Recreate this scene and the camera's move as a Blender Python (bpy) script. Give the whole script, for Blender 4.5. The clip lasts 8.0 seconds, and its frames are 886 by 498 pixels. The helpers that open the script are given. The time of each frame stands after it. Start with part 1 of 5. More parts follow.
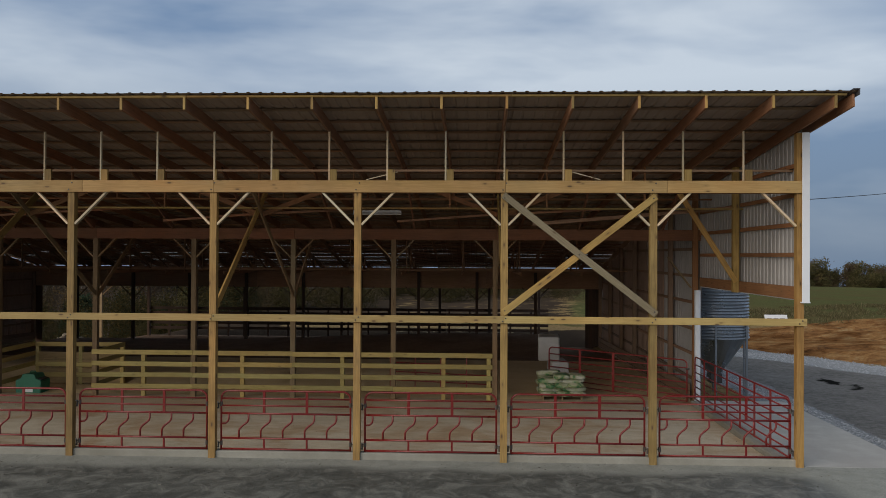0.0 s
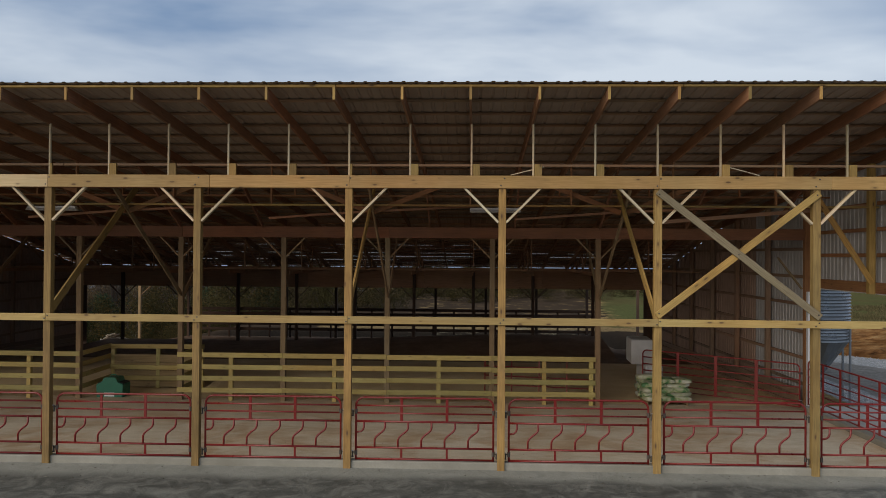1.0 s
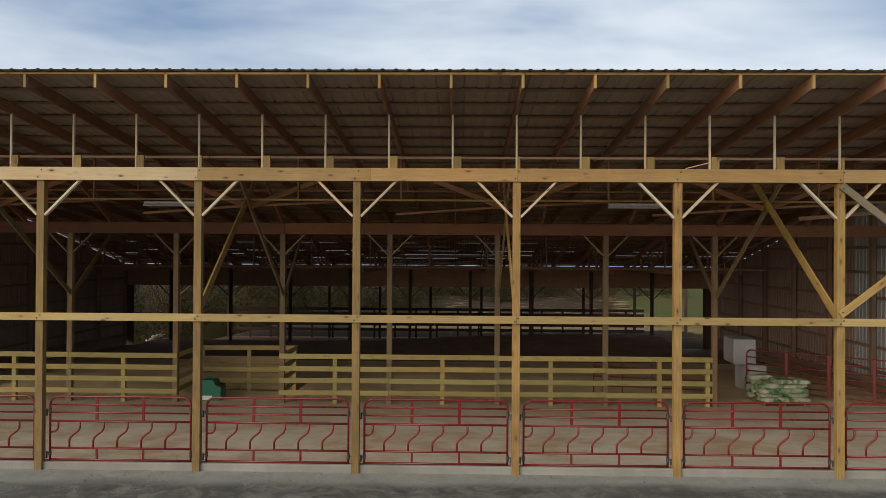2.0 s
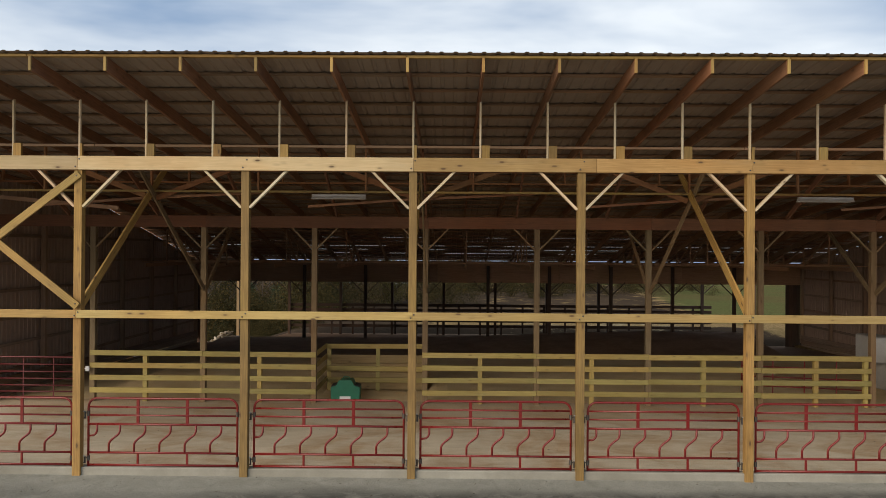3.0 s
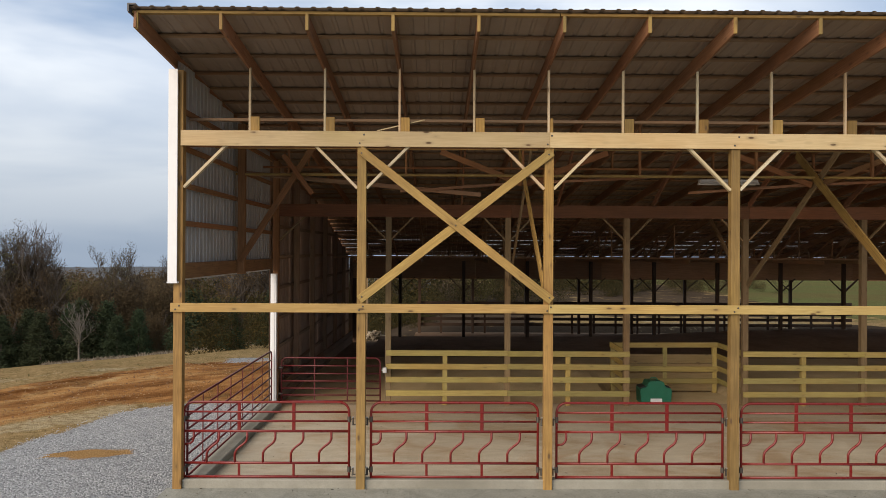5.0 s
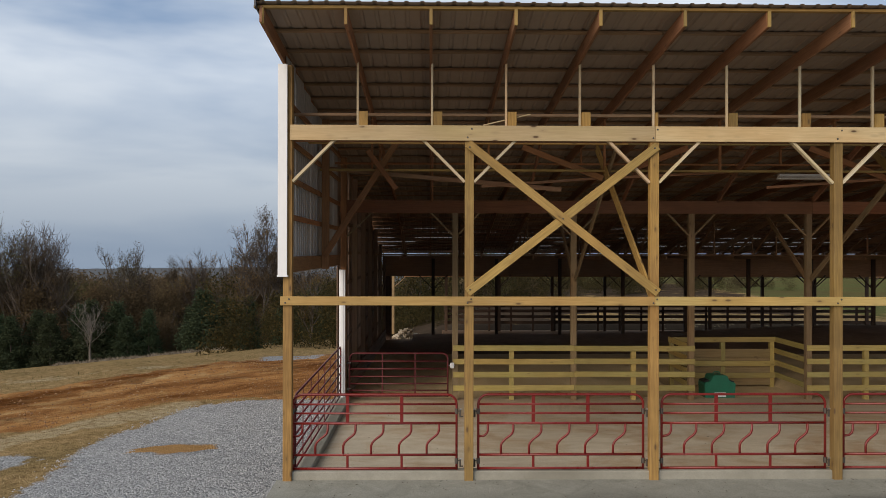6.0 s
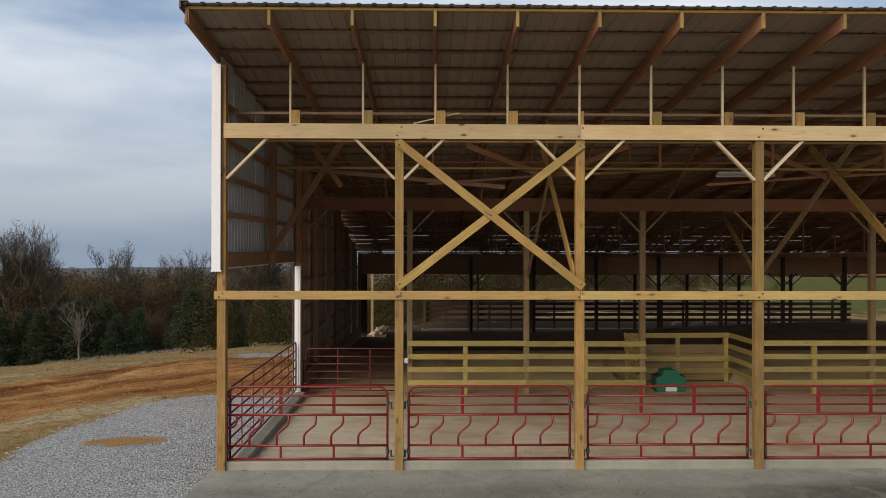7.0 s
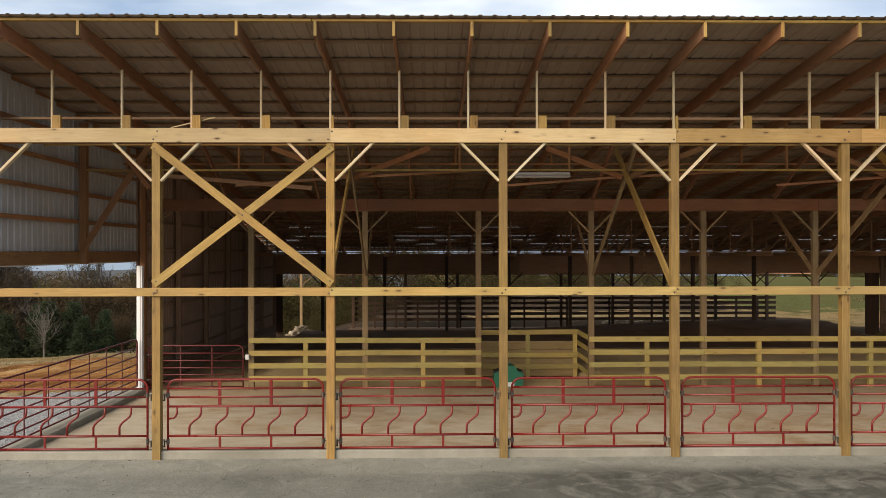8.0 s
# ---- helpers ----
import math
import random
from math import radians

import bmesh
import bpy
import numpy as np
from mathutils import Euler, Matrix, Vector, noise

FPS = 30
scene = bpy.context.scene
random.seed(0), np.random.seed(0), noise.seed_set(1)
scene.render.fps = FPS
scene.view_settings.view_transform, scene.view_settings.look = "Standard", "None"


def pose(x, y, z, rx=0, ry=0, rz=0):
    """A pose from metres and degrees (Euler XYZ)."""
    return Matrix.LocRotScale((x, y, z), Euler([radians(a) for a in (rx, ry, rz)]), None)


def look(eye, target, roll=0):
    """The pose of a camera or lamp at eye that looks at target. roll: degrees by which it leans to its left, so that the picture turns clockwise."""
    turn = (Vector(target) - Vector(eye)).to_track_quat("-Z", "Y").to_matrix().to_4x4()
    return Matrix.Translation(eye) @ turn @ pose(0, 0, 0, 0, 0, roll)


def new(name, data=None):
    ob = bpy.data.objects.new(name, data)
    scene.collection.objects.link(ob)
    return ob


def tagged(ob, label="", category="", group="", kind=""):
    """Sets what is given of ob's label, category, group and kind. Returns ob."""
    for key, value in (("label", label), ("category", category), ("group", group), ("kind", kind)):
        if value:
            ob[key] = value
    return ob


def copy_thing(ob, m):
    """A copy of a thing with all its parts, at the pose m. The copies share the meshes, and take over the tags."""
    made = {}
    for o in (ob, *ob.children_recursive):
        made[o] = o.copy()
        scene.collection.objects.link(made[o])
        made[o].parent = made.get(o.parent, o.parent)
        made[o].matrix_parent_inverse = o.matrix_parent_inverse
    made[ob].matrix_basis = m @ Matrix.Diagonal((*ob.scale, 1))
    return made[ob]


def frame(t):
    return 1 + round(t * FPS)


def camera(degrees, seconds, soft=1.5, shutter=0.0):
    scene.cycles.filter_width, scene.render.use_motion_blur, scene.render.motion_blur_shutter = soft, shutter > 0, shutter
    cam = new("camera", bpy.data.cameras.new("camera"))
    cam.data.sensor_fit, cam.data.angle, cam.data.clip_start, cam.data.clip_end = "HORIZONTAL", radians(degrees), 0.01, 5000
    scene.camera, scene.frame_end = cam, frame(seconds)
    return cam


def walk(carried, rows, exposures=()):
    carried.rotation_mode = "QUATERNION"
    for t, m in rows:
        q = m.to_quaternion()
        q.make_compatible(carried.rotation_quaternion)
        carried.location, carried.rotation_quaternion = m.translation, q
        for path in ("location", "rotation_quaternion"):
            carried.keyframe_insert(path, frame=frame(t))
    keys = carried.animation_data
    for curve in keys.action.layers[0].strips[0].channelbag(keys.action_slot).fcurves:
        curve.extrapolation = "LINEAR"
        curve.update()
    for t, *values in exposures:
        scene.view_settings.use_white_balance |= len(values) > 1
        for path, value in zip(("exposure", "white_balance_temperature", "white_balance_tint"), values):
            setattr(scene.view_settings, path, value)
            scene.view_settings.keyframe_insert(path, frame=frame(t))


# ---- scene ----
cam = camera(60.2, 8.0, 0.7)
PATH = [
    (0, (23.78, -15.804, 4.169), (23.696, -13.806, 4.186), 0.3),
    (0.5, (22.346, -15.432, 4.172), (22.268, -13.434, 4.189), 0.3),
    (1, (20.735, -15.093, 4.141), (20.66, -13.094, 4.158), 0.4),
    (1.2, (20.125, -14.974, 4.142), (20.056, -12.975, 4.158), 0.4),
    (2.3, (15.966, -14.324, 4.06), (15.93, -12.324, 4.075), 0.4),
    (2.5, (15.138, -14.179, 4.062), (15.102, -12.179, 4.073), 0.5),
    (3, (12.886, -13.824, 4.047), (12.865, -11.824, 4.051), 0.4),
    (3.5, (10.513, -13.424, 3.971), (10.508, -11.424, 3.976), 0.3),
    (4, (8.235, -13.013, 3.922), (8.235, -11.013, 3.925), 0.3),
    (4.5, (6.114, -12.707, 3.872), (6.128, -10.707, 3.877), 0.4),
    (5, (4.26, -12.42, 3.794), (4.278, -10.42, 3.798), 0.3),
    (5.2, (3.67, -12.444, 3.76), (3.685, -10.444, 3.766), 0.2),
    (6.3, (2.321, -12.537, 3.656), (2.358, -10.537, 3.659), 0.1),
    (6.5, (2.484, -12.582, 3.647), (2.52, -10.582, 3.649), 0.1),
    (7, (3.545, -12.829, 3.608), (3.582, -10.83, 3.611), 0.1),
    (7.5, (5.396, -13.129, 3.585), (5.432, -11.129, 3.588), 0.0),
    (8, (7.861, -13.464, 3.557), (7.893, -11.464, 3.563), -0.1),
]
EXPOSURES = [(0.0, -0.12, 6780, 13), (1.0, 0.04, 6900, 14), (2.5, 0.38, 7230, 14), (3.5, 0.63, 7580, 15), (4.5, 0.77, 7630, 16), (5.2, 0.6, 7510, 16), (6.3, 0.31, 7300, 15), (7.0, 0.37, 7410, 15), (7.5, 0.57, 7610, 15), (8.0, 0.87, 7880, 15)]
walk(cam, [(t, look(eye, target, roll)) for t, eye, target, roll in PATH], EXPOSURES)

# ---------------------------------------------------------------- light
world = bpy.data.worlds.new("world")
scene.world = world
world.use_nodes = True
wn, wl = world.node_tree.nodes, world.node_tree.links
wn.clear()
w_out = wn.new("ShaderNodeOutputWorld")
w_bg = wn.new("ShaderNodeBackground")
w_sky = wn.new("ShaderNodeTexSky")
w_sky.sky_type, w_sky.sun_disc = "NISHITA", False
SUN_ELEV, SUN_ROT = radians(27), radians(222)
w_sky.sun_elevation, w_sky.sun_rotation = SUN_ELEV, SUN_ROT
w_sky.air_density, w_sky.dust_density, w_sky.ozone_density = 1.0, 2.0, 2.0
w_tc = wn.new("ShaderNodeTexCoord")
w_map = wn.new("ShaderNodeMapping")
w_map.inputs["Scale"].default_value = (1.0, 1.0, 3.6)
w_map.inputs["Location"].default_value = (0.35, 0.1, 0.55)
w_n1 = wn.new("ShaderNodeTexNoise")
w_n1.inputs["Scale"].default_value, w_n1.inputs["Detail"].default_value = 2.1, 5.0
w_n1.inputs["Roughness"].default_value, w_n1.inputs["Distortion"].default_value = 0.48, 0.25
w_ramp = wn.new("ShaderNodeValToRGB")
w_ramp.color_ramp.elements[0].position, w_ramp.color_ramp.elements[1].position = 0.38, 0.62
w_ramp.color_ramp.elements[0].color = (2.05, 3.3, 5.3, 1)
w_ramp.color_ramp.elements[1].color = (6.7, 7.9, 9.1, 1)
w_mix = wn.new("ShaderNodeMixRGB")
w_mix.inputs["Fac"].default_value = 0.86
wl.new(w_tc.outputs["Generated"], w_map.inputs["Vector"])
wl.new(w_map.outputs["Vector"], w_n1.inputs["Vector"])
wl.new(w_n1.outputs["Fac"], w_ramp.inputs["Fac"])
wl.new(w_sky.outputs["Color"], w_mix.inputs["Color1"])
wl.new(w_ramp.outputs["Color"], w_mix.inputs["Color2"])
w_sep = wn.new("ShaderNodeSeparateXYZ")
w_low = wn.new("ShaderNodeMapRange")
w_low.inputs["From Min"].default_value, w_low.inputs["From Max"].default_value = 0.0, 0.22
w_low.inputs["To Min"].default_value, w_low.inputs["To Max"].default_value = 0.85, 0.0
w_haze = wn.new("ShaderNodeMixRGB")
w_haze.inputs["Color2"].default_value = (1.7, 2.5, 3.6, 1)
wl.new(w_tc.outputs["Generated"], w_sep.inputs["Vector"])
wl.new(w_sep.outputs["Z"], w_low.inputs["Value"])
wl.new(w_low.outputs["Result"], w_haze.inputs["Fac"])
wl.new(w_mix.outputs["Color"], w_haze.inputs["Color1"])
wl.new(w_haze.outputs["Color"], w_bg.inputs["Color"])
wl.new(w_bg.outputs["Background"], w_out.inputs["Surface"])
w_bg.inputs["Strength"].default_value = 0.094

sun_data = bpy.data.lights.new("sun", "SUN")
sun_data.energy, sun_data.angle, sun_data.color = 2.15, radians(58), (1.0, 0.92, 0.80)
sun = new("sun", sun_data)
# the direction that the sky names: rotation runs clockwise from +y
sun_dir = Vector((math.sin(SUN_ROT) * math.cos(SUN_ELEV), math.cos(SUN_ROT) * math.cos(SUN_ELEV), math.sin(SUN_ELEV)))
sun.matrix_basis = look(sun_dir * 80, (0, 0, 0))


# ---------------------------------------------------------------- materials
class Graph:
    """A small writer of node materials."""

    def __init__(self, name, rough=0.7, metal=0.0):
        self.mat = bpy.data.materials.new(name)
        self.mat.use_nodes = True
        self.n, self.l = self.mat.node_tree.nodes, self.mat.node_tree.links
        self.bsdf = self.n["Principled BSDF"]
        self.bsdf.inputs["Roughness"].default_value = rough
        self.bsdf.inputs["Metallic"].default_value = metal
        self.tc = self.n.new("ShaderNodeTexCoord")

    def link(self, a, b):
        self.l.new(a, b)

    def mapped(self, scale, space="Object", vary=False):
        m = self.n.new("ShaderNodeMapping")
        m.inputs["Scale"].default_value = scale
        self.link(self.tc.outputs[space], m.inputs["Vector"])
        if vary:
            info = self.n.new("ShaderNodeObjectInfo")
            mul = self.n.new("ShaderNodeVectorMath")
            mul.operation = "SCALE"
            mul.inputs[0].default_value = (37.0, 19.0, 53.0)
            self.link(info.outputs["Random"], mul.inputs["Scale"])
            self.link(mul.outputs["Vector"], m.inputs["Location"])
        return m.outputs["Vector"]

    def noise(self, vec, scale, detail=4.0, rough=0.55, distort=0.0):
        t = self.n.new("ShaderNodeTexNoise")
        t.inputs["Scale"].default_value, t.inputs["Detail"].default_value = scale, detail
        t.inputs["Roughness"].default_value, t.inputs["Distortion"].default_value = rough, distort
        self.link(vec, t.inputs["Vector"])
        return t.outputs["Fac"]

    def cells(self, vec, scale, out="Distance", feature="F1"):
        t = self.n.new("ShaderNodeTexVoronoi")
        t.feature = feature
        t.inputs["Scale"].default_value = scale
        self.link(vec, t.inputs["Vector"])
        return t.outputs[out]

    def ramp(self, fac, *stops):
        r = self.n.new("ShaderNodeValToRGB")
        e = r.color_ramp.elements
        while len(e) < len(stops):
            e.new(0.5)
        for k, (p, c) in enumerate(stops):
            e[k].position = p
            e[k].color = (*c, 1) if isinstance(c, tuple) else (c, c, c, 1)
        self.link(fac, r.inputs["Fac"])
        return r.outputs["Color"]

    def mix(self, fac, a, b, kind="MIX"):
        m = self.n.new("ShaderNodeMixRGB")
        m.blend_type = kind
        for v, s in ((fac, "Fac"), (a, "Color1"), (b, "Color2")):
            if isinstance(v, (int, float)):
                m.inputs[s].default_value = v if s == "Fac" else (v, v, v, 1)
            elif isinstance(v, tuple):
                m.inputs[s].default_value = (*v, 1)
            else:
                self.link(v, m.inputs[s])
        return m.outputs["Color"]

    def math(self, op, a, b=0.0):
        m = self.n.new("ShaderNodeMath")
        m.operation = op
        for k, v in enumerate((a, b)):
            if isinstance(v, (int, float)):
                m.inputs[k].default_value = v
            else:
                self.link(v, m.inputs[k])
        return m.outputs["Value"]

    def random(self):
        return self.n.new("ShaderNodeObjectInfo").outputs["Random"]

    def island(self):
        return self.n.new("ShaderNodeNewGeometry").outputs["Random Per Island"]

    def attribute(self, name):
        a = self.n.new("ShaderNodeAttribute")
        a.attribute_name = name
        return a.outputs["Fac"]

    def bump(self, height, strength=0.3, distance=0.01):
        b = self.n.new("ShaderNodeBump")
        b.inputs["Strength"].default_value, b.inputs["Distance"].default_value = strength, distance
        self.link(height, b.inputs["Height"])
        self.link(b.outputs["Normal"], self.bsdf.inputs["Normal"])

    def color(self, c):
        if isinstance(c, tuple):
            self.bsdf.inputs["Base Color"].default_value = (*c, 1)
        else:
            self.link(c, self.bsdf.inputs["Base Color"])
        return self

    def roughness(self, r):
        self.link(r, self.bsdf.inputs["Roughness"])


def wood(name, light, dark, knot=(0.09, 0.045, 0.02), knots=1.0, rough=0.72, spread=0.25, stain=0.3):
    """Sawn lumber: the grain runs along each board's own x."""
    g = Graph(name, rough)
    v = g.mapped((1, 1, 1), vary=True)
    vg = g.mapped((0.7, 16, 16), vary=True)
    grain = g.noise(vg, 3.0, 5.0, 0.6, 0.6)
    c = g.ramp(grain, (0.3, dark), (0.62, light))
    blotch = g.noise(v, 1.1, 3.0)
    c = g.mix(g.ramp(blotch, (0.4, 0.0), (0.72, stain)), c, tuple(x * 0.55 for x in dark))
    rnd = g.random()
    c = g.mix(1.0, c, g.ramp(rnd, (0.0, 1.0 - spread), (1.0, 1.0 + spread * 0.4)), "MULTIPLY")
    tone = g.math("FRACT", g.math("MULTIPLY", rnd, 7.3))
    c = g.mix(1.0, c, g.ramp(tone, (0.0, (1.06, 0.96, 0.86)), (0.3, (1.0, 0.99, 0.95)), (0.7, (0.97, 1.0, 0.94)), (1.0, (0.88, 0.96, 0.98))), "MULTIPLY")
    drift = g.noise(g.mapped((0.5, 1, 1), vary=True), 0.9, 2.0)
    c = g.mix(g.ramp(drift, (0.5, 0.0), (0.72, 0.45)), c, g.mix(1.0, c, (1.02, 0.80, 0.58), "MULTIPLY"))
    c = g.mix(g.ramp(drift, (0.3, 0.5), (0.46, 0.0)), c, g.mix(1.0, c, (0.95, 0.98, 0.74), "MULTIPLY"))
    grey = g.noise(g.mapped((0.35, 3, 3), vary=True), 1.3, 5.0, 0.7)
    c = g.mix(g.ramp(grey, (0.58, 0.0), (0.74, 0.2)), c, tuple(sum(dark) / 3 * q for q in (0.95, 0.9, 0.8)))
    vk = g.mapped((1.5, 4.2, 4.2), vary=True)
    d = g.cells(vk, 1.9)
    some = g.ramp(g.noise(v, 1.7, 1.0), (0.43, 0.0), (0.50, 1.0))
    c = g.mix(g.math("MULTIPLY", g.ramp(d, (0.13, 0.5 * knots), (0.34, 0.0)), some), c, tuple(x * 0.6 for x in dark))
    c = g.mix(g.math("MULTIPLY", g.ramp(d, (0.09, 0.95 * knots), (0.17, 0.0)), some), c, knot)
    g.color(c)
    g.bump(g.math("ADD", grain, g.math("MULTIPLY", blotch, 0.4)), 0.35, 0.004)
    return g.mat


M = {}
M["pine"] = wood("treated_pine", (0.46, 0.30, 0.10), (0.29, 0.178, 0.053), knots=0.9, stain=0.45, spread=0.36)
M["pine_header"] = wood("warm_pine_beam", (0.53, 0.35, 0.15), (0.40, 0.248, 0.092), knots=0.9, stain=0.35)
M["pine_rail"] = wood("yellow_pine_rail", (0.49, 0.35, 0.14), (0.37, 0.25, 0.088), knots=0.9, stain=0.3)
M["pine_pale"] = wood("fresh_pine", (0.68, 0.525, 0.315), (0.57, 0.42, 0.235), stain=0.25)
M["post"] = wood("treated_post", (0.40, 0.255, 0.088), (0.225, 0.136, 0.043), knots=0.95, spread=0.3, stain=0.55)
M["lath"] = wood("white_pine", (0.68, 0.565, 0.41), (0.58, 0.46, 0.31), stain=0.12, knots=0.8)
M["fence"] = wood("fence_pine", (0.49, 0.385, 0.142), (0.37, 0.278, 0.09), knots=0.4)
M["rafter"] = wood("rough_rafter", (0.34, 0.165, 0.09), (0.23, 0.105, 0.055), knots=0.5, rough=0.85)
M["purlin"] = wood("roof_purlin", (0.36, 0.225, 0.145), (0.27, 0.165, 0.10), knots=0.3, rough=0.85)
M["girt"] = wood("wall_girt", (0.34, 0.16, 0.07), (0.23, 0.10, 0.042), knots=0.5, rough=0.85)
M["old"] = wood("old_dark_timber", (0.44, 0.255, 0.158), (0.31, 0.17, 0.10), knots=0.2, rough=0.9)
# Near-black tone puts the backlit shade of the rear timber into colour.
M["backlit_dark"] = wood("backlit_dark_timber", (0.10, 0.06, 0.042), (0.066, 0.038, 0.027), knots=0.2, rough=0.9)
M["plank"] = wood("dusty_plank", (0.31, 0.215, 0.112), (0.215, 0.145, 0.07), knots=0.6, rough=0.9)
# Inner wall timber toned down: shade deep in the barn put into colour.
M["wall_timber"] = wood("shaded_wall_timber", (0.31, 0.20, 0.14), (0.22, 0.137, 0.093), knots=0.2, rough=0.9)
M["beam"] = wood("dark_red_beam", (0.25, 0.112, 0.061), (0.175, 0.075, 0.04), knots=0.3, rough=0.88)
M["greyed"] = wood("greyed_pine", (0.35, 0.275, 0.175), (0.23, 0.175, 0.105), knots=0.7, rough=0.85)
M["weathered"] = wood("weathered_post", (0.32, 0.22, 0.125), (0.22, 0.145, 0.078), knots=0.5, rough=0.85)


def paint(name, c, rough=0.5, metal=0.0, dirt=0.25, scale=6.0):
    g = Graph(name, rough, metal)
    v = g.mapped((1, 1, 1), vary=True)
    a = g.noise(v, scale, 5.0, 0.65)
    b = g.noise(v, scale * 0.22, 3.0)
    col = g.mix(g.ramp(a, (0.45, 0.0), (0.8, dirt)), c, tuple(x * 0.45 + 0.02 for x in c))
    col = g.mix(g.ramp(b, (0.35, 0.0), (0.75, dirt * 0.7)), col, tuple(x * 0.7 + 0.02 for x in c))
    g.color(col)
    g.roughness(g.ramp(a, (0.3, max(0.05, rough - 0.12)), (0.8, min(1.0, rough + 0.15))))
    g.bump(a, 0.12, 0.003)
    return g.mat


M["red"] = paint("red_enamel", (0.175, 0.009, 0.007), 0.34, 0.0, 0.35, 9.0)
M["dark_red"] = paint("dusty_red_enamel", (0.24, 0.018, 0.014), 0.45, 0.0, 0.45, 9.0)
# Gate red darkened for the west side: shade there put into the colour.
M["maroon"] = paint("shade_dulled_red_enamel", (0.125, 0.012, 0.015), 0.5, 0.0, 0.45, 9.0)
M["white_trim"] = paint("white_painted_steel", (0.78, 0.80, 0.82), 0.4, 0.0, 0.1)
M["panel"] = paint("galvanised_wall_sheet", (0.42, 0.41, 0.40), 0.5, 0.0, 0.3, 3.0)
# Soiled, and darker than the front sheet: interior shade put into its colour.
M["panel_shaded"] = paint("soiled_shaded_wall_sheet", (0.37, 0.25, 0.185), 0.9, 0.0, 0.5, 2.0)
M["roof_under"] = paint("galvanised_roof_sheet", (0.305, 0.232, 0.182), 0.6, 0.0, 0.12, 1.6)
# Lighter than the front sheets: brightness for the dim rear put into colour.
M["roof_rear"] = paint("old_lightened_roof_sheet", (0.46, 0.31, 0.225), 0.7, 0.0, 0.35, 1.2)
M["roof_trim"] = paint("dark_roof_trim", (0.06, 0.06, 0.065), 0.45, 0.0, 0.2)
M["hinge"] = paint("zinc_hinge", (0.12, 0.11, 0.10), 0.45, 0.7, 0.4, 20.0)
M["zinc"] = paint("bright_zinc", (0.55, 0.56, 0.57), 0.35, 0.8, 0.3, 20.0)
M["green"] = paint("green_plastic", (0.004, 0.135, 0.075), 0.5, 0.0, 0.3, 7.0)
M["black"] = paint("hollow_shade_black", (0.02, 0.022, 0.02), 0.8)
M["label"] = paint("white_label", (0.7, 0.72, 0.72), 0.5)
M["lamp"] = paint("lamp_enamel", (0.42, 0.40, 0.37), 0.4, 0.0, 0.2)
M["cable"] = paint("black_cable", (0.02, 0.02, 0.022), 0.6)
M["bin"] = paint("galvanised_bin_steel", (0.30, 0.32, 0.34), 0.34, 0.75, 0.35, 2.5)
M["log"] = paint("bleached_wood", (0.46, 0.38, 0.28), 0.9, 0.0, 0.4, 5.0)
M["plaque"] = paint("white_board", (0.75, 0.75, 0.75), 0.6)
M["ink"] = paint("grey_print", (0.25, 0.25, 0.26), 0.7)


def skylight():
    g = Graph("fibreglass_skylight", 0.5)
    tr = g.n.new("ShaderNodeBsdfTranslucent")
    tr.inputs["Color"].default_value = (0.5, 0.52, 0.5, 1)
    ms = g.n.new("ShaderNodeMixShader")
    v = g.mapped((1, 1, 1), vary=True)
    g.color(g.ramp(g.noise(v, 1.5, 4.0), (0.3, (0.4, 0.4, 0.37)), (0.7, (0.65, 0.66, 0.62))))
    ms.inputs["Fac"].default_value = 0.5
    g.link(g.bsdf.outputs["BSDF"], ms.inputs[1])
    g.link(tr.outputs["BSDF"], ms.inputs[2])
    g.link(ms.outputs["Shader"], g.n["Material Output"].inputs["Surface"])
    return g.mat


M["skylight"] = skylight()


def concrete(name, a, b, stain, scale=1.0):
    g = Graph(name, 0.92)
    g.bsdf.inputs["Specular IOR Level"].default_value = 0.04
    v = g.mapped((scale, scale, scale))
    big = g.noise(v, 0.35, 5.0, 0.6, 0.4)
    mid = g.noise(v, 2.3, 5.0, 0.65)
    fine = g.noise(v, 45.0, 3.0, 0.7)
    c = g.ramp(mid, (0.3, a), (0.7, b))
    c = g.mix(g.ramp(big, (0.42, 0.0), (0.66, 0.75)), c, stain)
    c = g.mix(g.ramp(fine, (0.35, 0.25), (0.6, 0.0)), c, tuple(x * 0.6 for x in a))
    g.color(c)
    g.bump(g.math("ADD", fine, g.math("MULTIPLY", mid, 1.5)), 0.3, 0.004)
    return g.mat




